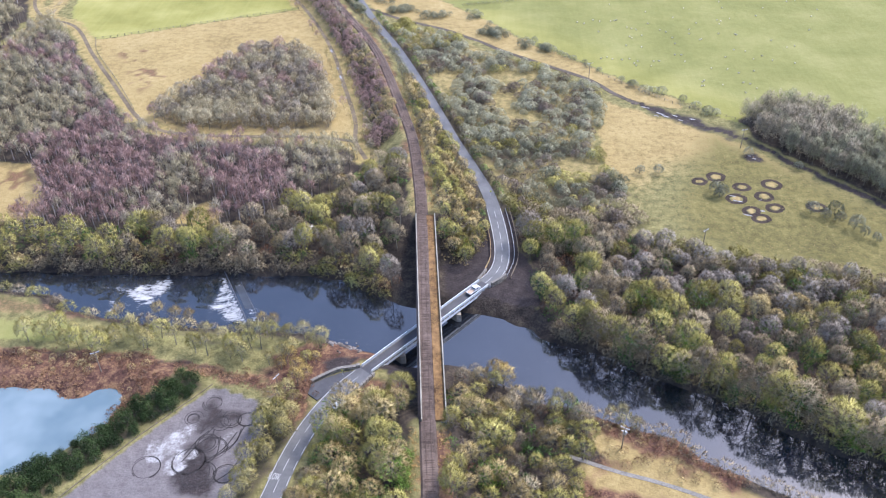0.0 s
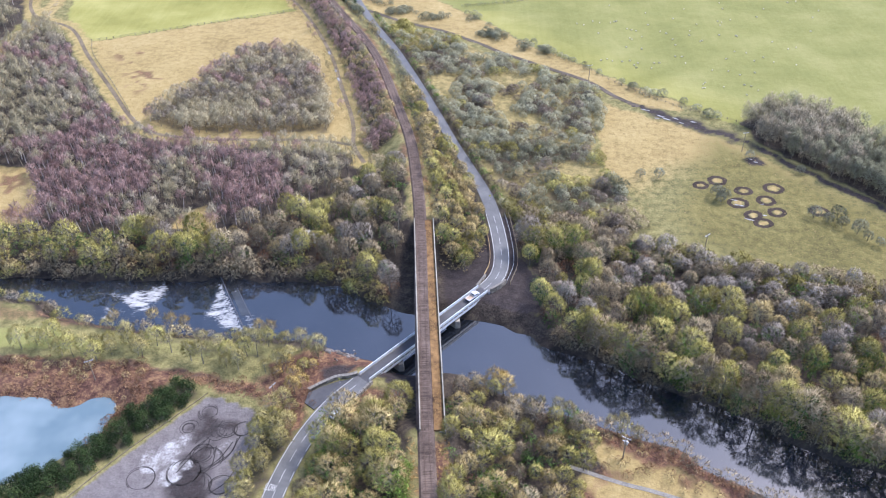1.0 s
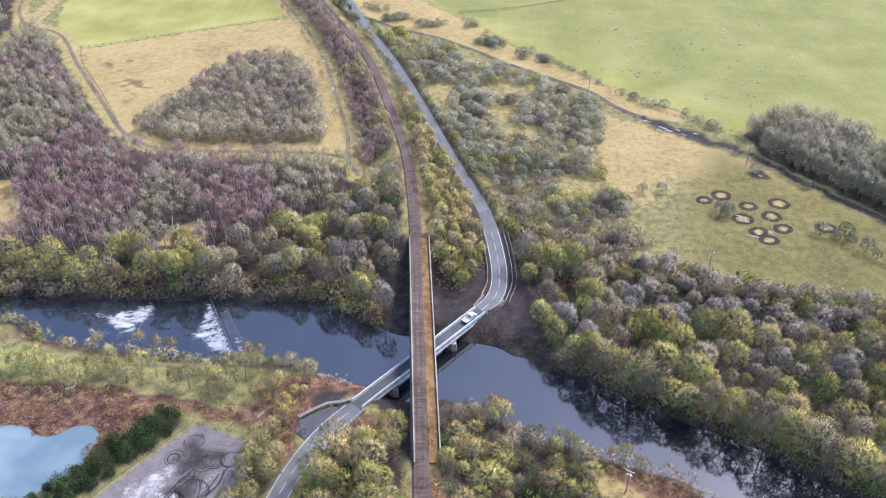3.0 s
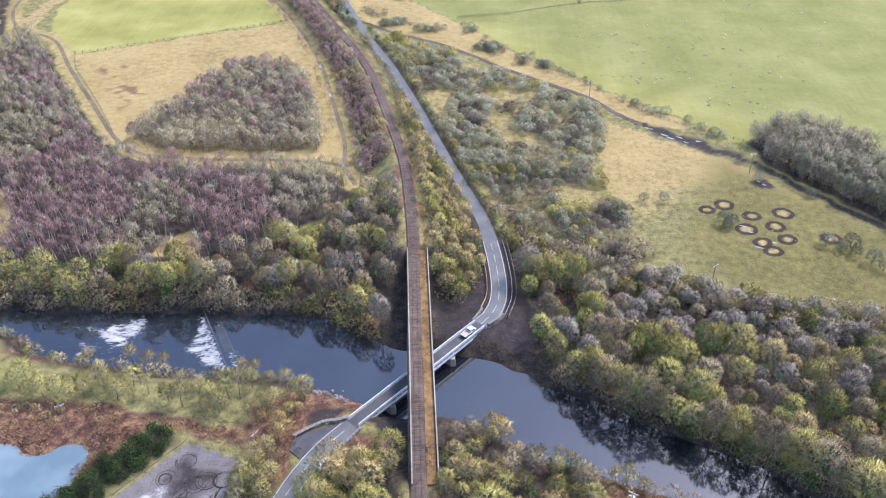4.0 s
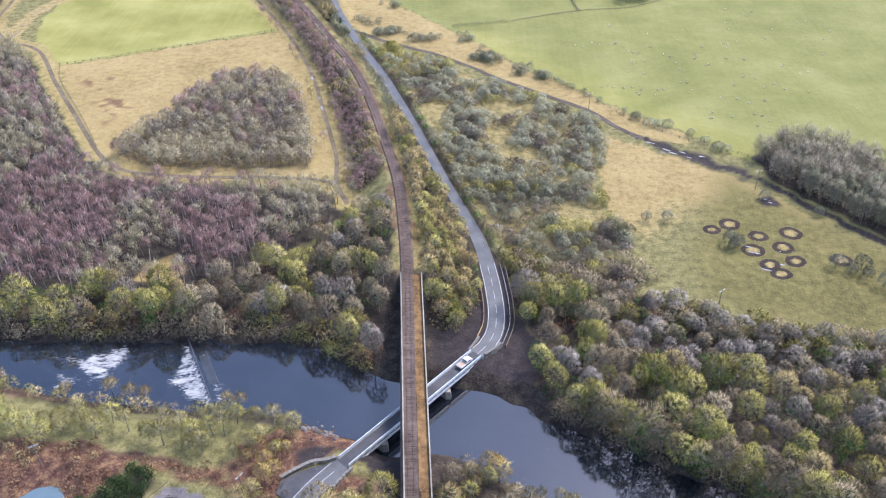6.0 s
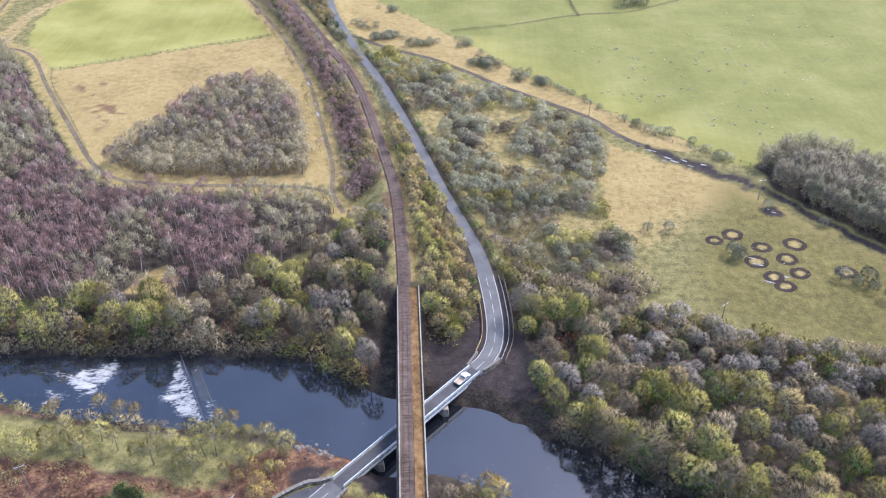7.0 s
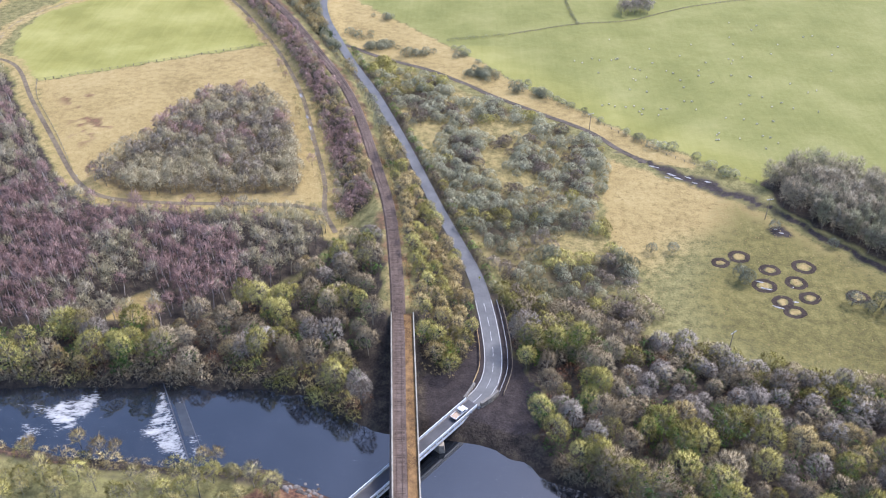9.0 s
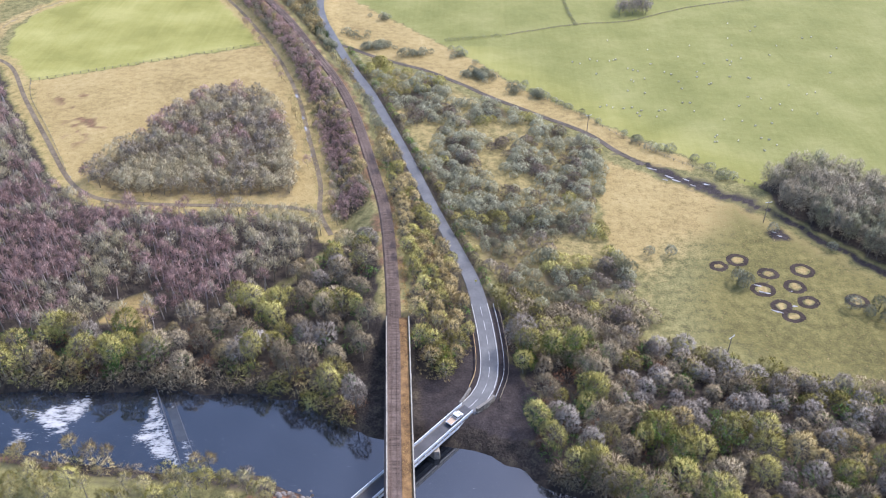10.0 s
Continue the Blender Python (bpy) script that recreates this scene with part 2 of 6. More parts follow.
def water_material(name, deep, ripple, distance):
    """Water: a dark or milky body under a clear, rippled surface; the sheet's foam attribute turns it to white water."""
    m, nt, b = nodes_of(name)
    where = place(nt)
    n = nt.nodes.new("ShaderNodeAttribute")
    n.attribute_name = "foam"
    flow = nt.nodes.new("ShaderNodeMapping")
    flow.inputs["Rotation"].default_value = (0, 0, radians(14))
    flow.inputs["Scale"].default_value = (0.7, 2.2, 1.0)
    link(nt, where, flow.inputs["Vector"])
    broken = noise_node(nt, 1.0, 6, 0.72, flow.outputs[0])
    foam = span(nt, sums(nt, "ADD", n.outputs["Fac"], sums(nt, "MULTIPLY", sums(nt, "SUBTRACT", broken, 0.5), 2.6)), 0.38, 0.95)
    body = ramp(nt, noise_node(nt, 0.05, 3, 0.6, where), ((0.35, deep[0]), (0.65, deep[1])))
    link(nt, mix(nt, foam, body, (0.44, 0.44, 0.43)), b.inputs["Base Color"])
    link(nt, span(nt, foam, -0.03, 1.2), b.inputs["Roughness"])
    b.inputs["IOR"].default_value = 2.0
    bump(nt, b, sums(nt, "ADD", noise_node(nt, ripple, 3, 0.5, where), sums(nt, "MULTIPLY", foam, 2.0)), 0.5, distance)
    return m


M_ground = ground_material()
M_river = water_material("river_water", ((0.008, 0.010, 0.014), (0.016, 0.019, 0.026)), 1.2, 0.0012)
# Milky pond body; its pale blue also holds the sky's reflection as colour.
M_pond = water_material("pond_water", ((0.11, 0.16, 0.175), (0.2, 0.255, 0.265)), 0.9, 0.01)


# ---- building helpers ----
class Shape:
    """Collects corners and faces of one mesh."""

    def __init__(self):
        self.v, self.f, self.m, self.slot = [], [], [], 0

    def face(self, points):
        n = len(self.v)
        self.v += [tuple(p) for p in points]
        self.f.append(tuple(range(n, n + len(points))))
        self.m.append(self.slot)

    def quads(self, rings, closed=True, caps=True):
        """Skin from ring to ring."""
        n, k = len(self.v), len(rings[0])
        for r in rings:
            self.v += [tuple(p) for p in r]
        for i in range(len(rings) - 1):
            for j in range(k if closed else k - 1):
                a, b = n + i * k + j, n + i * k + (j + 1) % k
                self.f.append((a, b, b + k, a + k))
                self.m.append(self.slot)
        if caps and closed:
            self.f += [tuple(n + j for j in reversed(range(k))), tuple(n + (len(rings) - 1) * k + j for j in range(k))]
            self.m += [self.slot] * 2
        return self

    def box(self, lo, hi, m=None, taper=0.0):
        (x0, y0, z0), (x1, y1, z1) = lo, hi
        t = taper
        low = [(x0, y0, z0), (x1, y0, z0), (x1, y1, z0), (x0, y1, z0)]
        top = [(x0 + t, y0 + t, z1), (x1 - t, y0 + t, z1), (x1 - t, y1 - t, z1), (x0 + t, y1 - t, z1)]
        if m is not None:
            low, top = [m @ Vector(p) for p in low], [m @ Vector(p) for p in top]
        return self.quads([low, top])

    def tube(self, points, radii, sides=6, caps=True):
        points = [Vector(p) for p in points]
        rings = []
        for i, p in enumerate(points):
            d = (points[min(i + 1, len(points) - 1)] - points[max(i - 1, 0)]).normalized()
            a = d.cross(Vector((0.31, 0.87, 0.38))).normalized()
            b = d.cross(a)
            rings.append([p + radii[i] * (math.cos(2 * math.pi * k / sides) * a + math.sin(2 * math.pi * k / sides) * b) for k in range(sides)])
        return self.quads(rings, caps=caps)

    def mesh(self, name, *materials):
        me = bpy.data.meshes.new(name)
        me.from_pydata(self.v, [], self.f)
        for mat in materials:
            me.materials.append(mat)
        if len(materials) > 1:
            me.polygons.foreach_set("material_index", self.m)
        me.update()
        return me


def raw_mesh(name, verts, faces, material, smooth=False):
    """A mesh from number arrays: corners (n, 3) and faces (m, 3 or 4)."""
    me = bpy.data.meshes.new(name)
    verts, faces = np.asarray(verts, np.float32), np.asarray(faces, np.int32)
    me.vertices.add(len(verts))
    me.vertices.foreach_set("co", verts.ravel())
    k = faces.shape[1]
    me.loops.add(faces.size)
    me.loops.foreach_set("vertex_index", faces.ravel())
    me.polygons.add(len(faces))
    me.polygons.foreach_set("loop_start", np.arange(0, faces.size, k, dtype=np.int32))
    me.polygons.foreach_set("loop_total", np.full(len(faces), k, np.int32))
    if smooth:
        me.polygons.foreach_set("use_smooth", np.ones(len(faces), bool))
    me.materials.append(material)
    me.update(calc_edges=True)
    return me


def part(name, shape, material, parent, label=""):
    ob = new(name, shape.mesh(name, material) if isinstance(shape, Shape) else shape)
    ob.parent = parent
    return tagged(ob, label)


def thing(name, label, category, m=None, group="", kind=""):
    ob = new(name)
    if m is not None:
        ob.matrix_basis = m
    return tagged(ob, label, category, group, kind)


def curve(points, step=2.0):
    """A smooth line through points (Catmull-Rom), evenly sampled; any number of coordinates."""
    p = np.array(points, float)
    p = np.vstack([2 * p[0] - p[1], p, 2 * p[-1] - p[-2]])
    out = []
    for i in range(1, len(p) - 2):
        t = np.linspace(0, 1, 24, endpoint=False)[:, None]
        a, b, c, d = p[i - 1], p[i], p[i + 1], p[i + 2]
        out.append(0.5 * (2 * b + (c - a) * t + (2 * a - 5 * b + 4 * c - d) * t ** 2 + (3 * b - a - 3 * c + d) * t ** 3))
    out = np.vstack([*out, p[-2:-1]])
    s = np.r_[0, np.cumsum(np.linalg.norm(np.diff(out[:, :2], axis=0), axis=1))]
    at = np.linspace(0, s[-1], max(2, int(s[-1] / step) + 1))
    return np.stack([np.interp(at, s, out[:, k]) for k in range(out.shape[1])], 1)


def inside(poly, q):
    """Which of the points q (n, 2) lie in the polygon."""
    poly = np.array(poly, float)
    hit = np.zeros(len(q), bool)
    for a, b in zip(poly, np.roll(poly, -1, 0)):
        cross = (a[1] > q[:, 1]) != (b[1] > q[:, 1])
        with np.errstate(divide="ignore", invalid="ignore"):
            hit ^= cross & (q[:, 0] < (b[0] - a[0]) * (q[:, 1] - a[1]) / (b[1] - a[1]) + a[0])
    return hit


def away(line, q, values=None, reach=26.0):
    """Distance of the points q to a line, exact up to reach; with values, also the line's value at the nearest place."""
    line = np.array(line, float)[:, :2]
    best, val = np.full(len(q), 1e3), np.zeros(len(q))
    lo, hi = np.minimum(line[:-1], line[1:]) - reach, np.maximum(line[:-1], line[1:]) + reach
    for k in range(0, len(q), 1500):
        c = q[k:k + 1500]
        c0, c1 = c.min(0), c.max(0)
        for i in np.nonzero(((lo <= c1) & (hi >= c0)).all(1))[0]:
            pick = np.nonzero((c[:, 0] >= lo[i, 0]) & (c[:, 0] <= hi[i, 0]) & (c[:, 1] >= lo[i, 1]) & (c[:, 1] <= hi[i, 1]))[0]
            if not len(pick):
                continue
            a, d = line[i], line[i + 1] - line[i]
            w = c[pick] - a
            t = np.clip((w @ d) / (d @ d + 1e-9), 0, 1)
            r = np.hypot(w[:, 0] - t * d[0], w[:, 1] - t * d[1])
            near = r < best[k + pick]
            at = k + pick[near]
            best[at] = r[near]
            if values is not None:
                val[at] = values[i] + t[near] * (values[i + 1] - values[i])
    return (best, val) if values is not None else best


def within(poly, q):
    """Signed distance: positive inside the polygon."""
    ring = list(poly) + [poly[0]]
    d = away(ring, q)
    return np.where(inside(poly, q), d, -d)


def soft_noise(q, size, seed):
    """Smooth value noise, -1 to 1, for the points q (n, 2)."""
    rng = np.random.RandomState(seed)
    g = rng.rand(64, 64) * 2 - 1
    p = q / size + 1000.37
    i = np.floor(p).astype(int)
    f = p - i
    f = f * f * (3 - 2 * f)
    i0, i1, j0, j1 = i[:, 0] % 64, (i[:, 0] + 1) % 64, i[:, 1] % 64, (i[:, 1] + 1) % 64
    return (g[i0, j0] * (1 - f[:, 0]) + g[i1, j0] * f[:, 0]) * (1 - f[:, 1]) + (g[i0, j1] * (1 - f[:, 0]) + g[i1, j1] * f[:, 0]) * f[:, 1]


# ---- the plan, in metres: x to the right of the first view, y ahead ----
UP, DOWN = -3.2, -4.4  # water above and below the weir
NORTH_BANK = curve([(-600, 214), (-330, 222), (-166, 223), (-106, 224), (-67, 223), (-47, 221), (-38, 215), (-21, 208), (0, 206), (13, 201), (20, 195), (36, 188), (47, 181), (58, 176), (76, 166), (94, 154), (120, 144), (220, 105), (420, 60)], 3.0)
SOUTH_BANK = curve([(-600, 196), (-330, 207), (-161, 213), (-132, 204), (-98, 198), (-71, 196), (-52, 194), (-40, 190), (-30, 185), (-21, 181), (-6, 182), (6, 176), (14, 169), (25, 166), (43, 160), (53, 157), (58, 152), (67, 146), (80, 139), (120, 118), (200, 85), (400, 40)], 3.0)
RIVER = [tuple(p) for p in NORTH_BANK] + [tuple(p) for p in SOUTH_BANK[::-1]]
POND = [tuple(p) for p in curve([(-170, 168), (-138, 167), (-123, 166.5), (-118, 163.5), (-113, 163.5), (-107, 167.5), (-101.5, 166), (-100.5, 160), (-103, 152), (-109, 146.5), (-114, 140), (-127, 136), (-170, 130), (-190, 150), (-170, 168)], 2.0)]
RAIL = curve([(-6, 20, 9.5), (-9, 90, 9.5), (-10.6, 126, 9.5), (-12.6, 149, 9.5), (-16, 190, 9.5), (-20.2, 241, 9.5), (-23.5, 270, 8.4), (-28, 300, 6.8), (-34, 325, 6.0), (-48, 376, 5.2), (-60, 408, 5), (-75, 439, 5), (-92, 474, 5), (-110, 505, 5), (-135, 545, 5), (-175, 605, 5), (-240, 700, 5)], 2.0)
ROAD_S = curve([(-62, 60, 0.6), (-55, 112, 0.6), (-51, 130, 0.7), (-49, 141, 0.8), (-46.3, 151, 0.9), (-42.6, 160, 1.0), (-38.3, 167.5, 1.1), (-35, 171.5, 1.2), (-31.7, 175.6, 1.3)], 1.5)
ROAD_N = curve([(1.2, 214.9, 1.3), (4.8, 220, 1.2), (7.0, 226, 1.1), (7.6, 234, 1.0), (7.0, 243, 0.9), (5.6, 254, 0.8), (2.6, 270, 0.7), (-3.2, 288, 0.5), (-11.5, 311, 0.5), (-20.5, 338, 0.5), (-31.3, 369, 0.5), (-44, 403, 0.5), (-58, 435, 0.5), (-71, 469, 0.5), (-79, 492, 0.5), (-84, 517, 0.5), (-86, 560, 0.5), (-80, 640, 0.5), (-60, 760, 0.5)], 1.5)
LOOP_PATH = curve([(-53, 310), (-70, 313), (-109, 312.5), (-132, 314.5), (-143, 319), (-154, 330), (-175, 360), (-199, 395), (-216, 422), (-228, 434), (-245, 442), (-262, 470), (-270, 520)], 2.0)
WEST_PATH = curve([(-236, 350), (-242, 384), (-245, 416), (-243, 447), (-246, 469), (-240, 500), (-215, 530)], 2.0)
EAST_PATH = curve([(-47, 296), (-53, 310), (-56, 330), (-66, 365), (-77, 402), (-95, 446), (-120, 493), (-140, 525)], 2.0)
MUD_TRACK = curve([(-66, 457), (-57, 452), (-37, 439), (-17, 428), (7, 406), (31, 385.5), (50, 370), (61, 355), (73, 343), (88, 331), (106, 317), (123, 297), (136, 281), (149, 267), (170, 245), (210, 215)], 2.0)
RIVER_PATH = curve([(24, 147), (36, 142.5), (45, 140), (56, 136), (75, 128), (110, 112)], 2.0)
LOT = [(-75, 168), (-59, 162), (-58, 150), (-60, 131), (-62, 118), (-112, 118), (-103, 129), (-90, 148)]
FIELD_EAST = [(-95, 560), (-64, 520), (-40, 491), (-17, 465), (0, 445), (28, 409.5), (47, 391), (66, 369), (85, 354), (101, 337), (127, 313), (154, 282), (230, 225), (900, 100), (900, 900), (-95, 900)]
FIELD_WEST = [(-204, 413), (-154, 436), (-105, 459), (-122, 494), (-140, 520), (-150, 560), (-230, 560), (-236, 520), (-238, 470), (-228, 441)]
ROUGH_WEST = [(-204, 412), (-105, 458), (-84, 410), (-70, 366), (-59, 330), (-57, 314), (-132, 317), (-155, 333)]
CLUMP = [(-145, 326), (-141, 347), (-129, 374), (-120, 396), (-108, 405), (-93, 402), (-82, 385), (-71, 356), (-64, 321), (-90, 316.5), (-112, 316.5), (-131, 319.5)]
CLEARING = [(-215, 287), (-181, 287), (-171, 271), (-163, 250), (-176, 246), (-215, 246)]
GLADE = [(-112, 248), (-111, 256), (-102, 262), (-95, 255), (-97, 246)]
TRACK_VERGE = [(-84, 560), (-84, 517), (-79, 492), (-71, 469), (-57, 450), (-17, 428), (7, 405), (31, 385), (50, 370), (62, 354), (73, 345), (87, 341), (88, 350), (66, 368), (47, 390), (28, 409), (0, 445), (-17, 465), (-40, 491), (-64, 520), (-80, 560)]
SCRUB = [(-52, 446), (-37, 434), (-18, 423), (5, 401), (30, 380), (55, 358), (53, 335), (47, 312), (50, 290), (57, 270), (41, 256), (16, 257), (8.5, 275), (-0.5, 294), (-12, 325), (-27, 372), (-45, 418)]
PASTURE = [(54, 350), (72, 338), (88, 327), (106, 312), (136, 276), (152, 262), (140, 222), (112, 227), (85, 233), (69, 243), (46, 250), (58, 270), (50, 290), (48, 312), (53, 335)]
PLANTATION = [(110, 333), (114, 314), (126, 300), (138, 284), (151, 268), (178, 245), (200, 255), (165, 303), (152, 329), (135, 343)]
BIRCH_WOOD = [(-340, 242), (-165, 242), (-130, 240), (-95, 243), (-62, 264), (-48, 288), (-52, 304), (-100, 307), (-135, 309), (-149, 317), (-161, 331), (-182, 362), (-205, 395), (-222, 420), (-240, 430), (-249, 405), (-340, 330)]
NORTH_WEST_WOOD = [(-340, 360), (-252, 380), (-253, 440), (-262, 470), (-275, 560), (-400, 560)]
BANK_WOOD = [(-340, 225), (-166, 224.6), (-106, 225.6), (-67, 224.8), (-48, 222.8), (-37, 217.5), (-25.5, 211), (-27.5, 284), (-44, 290), (-60, 263), (-95, 243), (-130, 240), (-340, 242)]
WEDGE_WOOD = [(-13, 228), (-4, 226), (2.5, 238), (1.5, 256), (-3, 275), (-11, 300), (-19, 322), (-30, 352), (-34, 345), (-24, 300), (-17, 265)]
WEDGE_SCRUB = [(-29, 345), (-36, 370), (-48, 400), (-62, 433), (-75, 468), (-84, 500), (-92, 540), (-120, 540), (-103, 505), (-85, 472), (-68, 437), (-53, 407), (-41, 375), (-34, 348)]
LINE_SCRUB = [(-45, 300), (-30, 314), (-36, 334), (-51, 374), (-63, 406), (-78, 439), (-95, 473), (-113, 504), (-141, 545), (-155, 545), (-124, 493), (-99, 446), (-81, 402), (-70, 365), (-60, 332), (-55, 318)]
SOUTH_EAST_WOOD = [(20, 240), (45, 246), (68, 240), (85, 231), (112, 225), (140, 220), (200, 190), (230, 108), (120, 145.5), (94, 155.5), (76, 167.5), (59, 177), (47, 182.3), (36, 189.3), (23, 197), (19, 204), (21, 222), (13, 238), (11, 256)]
SOUTH_WOOD = [(-46, 100), (-15, 100), (-16, 128), (-17.5, 148), (-20, 166), (-27, 168), (-34, 163), (-40, 153), (-43, 143), (-45, 130)]
SOUTH_EAST_SCRUB = [(-5, 100), (30, 100), (26, 143), (34, 146), (26, 162), (12, 165), (3, 172), (-5, 178), (-8, 160)]
WILLOWS = [(-140, 189), (-98, 187.5), (-70, 188), (-50, 189), (-45, 181), (-52, 172), (-58, 174), (-70, 178), (-104, 181), (-140, 183)]
LOT_HEDGE = [(-57.5, 163), (-52, 164), (-47, 156), (-52, 141), (-56, 126), (-61, 126), (-58.5, 145)]
EVERGREENS = [(-77.5, 168), (-84, 173), (-95, 161), (-103, 149), (-116, 139), (-125, 128), (-110, 126), (-93, 147.5)]
POND_BRACKEN = [(-170, 182), (-140, 183), (-104, 181), (-78, 175), (-64, 172), (-57, 164.5), (-74, 170), (-86, 174), (-96, 160), (-98, 154), (-104, 150), (-110, 156), (-112, 163), (-125, 163), (-170, 163)]
BARE_SLOPE = [(-10, 209), (2, 209), (20, 204), (21, 222), (13, 238), (12, 256), (3, 256), (-2, 232), (-12, 226)]
DECK_S, DECK_N, DECK_HALF = (-11.0, 149.5), (-19.2, 242.5), 3.35


def road_height(q):
    d1, z1 = away(ROAD_S, q, ROAD_S[:, 2])
    d2, z2 = away(ROAD_N, q, ROAD_N[:, 2])
    return np.minimum(d1, d2), np.where(d1 < d2, z1, z2)


def ground_height(q):
    """Height of the ground at the points q (n, 2)."""
    z = 0.35 * soft_noise(q, 23, 3) + 0.15 * soft_noise(q, 6, 4) + 1.2 * soft_noise(q, 190, 5)
    z *= np.clip((q[:, 1] - 60) / 60, 0, 1)
    d, zr = road_height(q)
    k = np.clip((d - 4.6) / 5.0, 0, 1)
    z = (zr - 0.22) * (1 - k) + z * k
    z *= 1 - np.clip(0.5 + within(LOT, q) / 3, 0, 1)
    r = within(RIVER, q) + 1.3 * soft_noise(q, 7, 8)
    water = np.where(weir_side(q) > 0, UP, DOWN)
    z = np.where(r > -9, np.minimum(z, water - 0.1 - np.where(r < 0, 0.85, 0.55) * np.clip(r, -9, 4)), z)
    p = within(POND, q) + 0.5 * soft_noise(q, 4, 9)
    z = np.where(p > -4, np.minimum(z, -1.0 - 0.35 * p), z)
    south = RAIL[RAIL[:, 1] <= 149]
    north = RAIL[RAIL[:, 1] >= 243]
    for line in (south, north):
        d, zr = away(line, q, line[:, 2])
        bank = zr - 0.45 - np.clip(d - 3.9, 0, 99) / 1.6
        z = np.maximum(z, bank)
    return z


def weir_side(q):
    """Above 0 upstream of the weir's crest."""
    return (q[:, 0] + 88) * 28 + (q[:, 1] - 225) * 16


def height_at(x, y):
    return float(ground_height(np.array([[x, y]], float))[0])


# ---- ground ----
BEND_SCRUB = [(10, 236), (7, 266), (21, 261), (41, 256), (50, 262), (60, 252), (45, 247), (18, 240)]


def ground():
    def axis(lo, hi, step, far):
        fine = np.arange(lo, hi + step / 2, step)
        out = np.cumsum(step * 1.32 ** np.arange(1, 27))
        out = out[out < far]
        return np.r_[lo - out[::-1], fine, hi + out]

    xs, ys = axis(-300, 240, 1.75, 4000), axis(112, 560, 1.75, 4000)
    gx, gy = np.meshgrid(xs, ys)
    q = np.stack([gx.ravel(), gy.ravel()], 1)
    z = ground_height(q)
    n, m = len(xs), len(ys)
    i = np.arange(n * m).reshape(m, n)
    faces = np.stack([i[:-1, :-1], i[:-1, 1:], i[1:, 1:], i[1:, :-1]], -1).reshape(-1, 4)
    me = raw_mesh("ground", np.c_[q, z], faces, M_ground, smooth=True)
    wob = q + 1.4 * np.stack([soft_noise(q, 5, 21), soft_noise(q, 5, 22)], 1) + 1.0 * np.stack([soft_noise(q, 2.2, 23), soft_noise(q, 2.2, 24)], 1)

    def zone(polys, blur=1.5, at=wob):
        best = np.full(len(q), -1e9)
        for poly in polys:
            best = np.maximum(best, within(poly, at))
        return np.clip(0.5 + best / (2 * blur), 0, 1)

    def strip(lines, half, blur=0.8, at=wob):
        best = np.full(len(q), 1e9)
        for line in lines:
            best = np.minimum(best, away(line, at))
        return np.clip(0.5 + (half - best) / (2 * blur), 0, 1)

    far_out = (q[:, 1] > 560) | (q[:, 0] > 240)
    grass = np.maximum(zone([FIELD_EAST, FIELD_WEST], 0.8), far_out)
    lower = [(58, 275), (75, 290), (100, 298), (120, 284), (155, 262), (152, 200), (60, 235), (46, 250)]
    grass = np.maximum(grass, 0.22 * zone([lower], 12))
    grass = np.maximum(grass, 0.72 * strip([EAST_PATH, LOOP_PATH], 4.2, 1.2))
    grass = np.maximum(grass, 0.9 * zone([[(-170, 194), (-136, 195), (-122, 191.5), (-114, 188.5), (-124, 186), (-170, 185)]], 2.0))
    grass = np.maximum(grass, 0.36 * zone([[(-112, 192), (-72, 190), (-56, 188), (-58, 180), (-84, 181), (-112, 184)]], 2.5))
    tan = np.maximum(zone([ROUGH_WEST, CLEARING, GLADE], 1.5), np.maximum(0.74 * zone([PASTURE], 1.5), np.maximum(0.5 * zone([SCRUB], 1.5), 0.78 * zone([TRACK_VERGE], 1.0))))
    tan = np.maximum(tan, 0.85 * zone([[(24, 160), (45, 156), (56, 148), (56, 138), (36, 144), (28, 150)]], 2))
    tan *= 1 - 0.8 * zone([lower], 13)
    side = np.maximum(strip([EAST_PATH, LOOP_PATH, WEST_PATH], 5.5, 1.5), 0.8 * strip([RAIL[RAIL[:, 1] > 243]], 4.4, 1.2))
    tan = np.maximum(tan, 0.62 * side)
    poached = 0.85 * zone([[(96, 322), (112, 305), (140, 272), (152, 260), (150, 215), (112, 227), (88, 233), (74, 246), (70, 262), (78, 282), (86, 304)]], 15)
    litter = zone([BIRCH_WOOD, NORTH_WEST_WOOD, BANK_WOOD, WEDGE_WOOD, CLUMP, SOUTH_EAST_WOOD, SOUTH_WOOD, PLANTATION, SOUTH_EAST_SCRUB], 2.0)
    litter = np.maximum(litter, 0.62 * zone([SCRUB], 2.0) * np.clip(0.5 + 1.2 * soft_noise(q, 14, 45), 0, 1))
    litter = np.maximum(litter, 0.62 * zone([LINE_SCRUB, WEDGE_SCRUB, LOT_HEDGE, EVERGREENS, BEND_SCRUB], 2.0))
    litter *= (1 - zone([CLEARING, GLADE], 2)) * (1 - 0.45 * zone([CLUMP], 2))
    litter = np.maximum(litter, np.clip((within(RIVER, q) + 9) / 5, 0, 1))
    # The same dark tone laid under and beside the rail bridge.
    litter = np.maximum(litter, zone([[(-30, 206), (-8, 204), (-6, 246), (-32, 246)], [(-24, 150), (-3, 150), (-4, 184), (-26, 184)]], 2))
    litter *= 1 - 0.6 * side
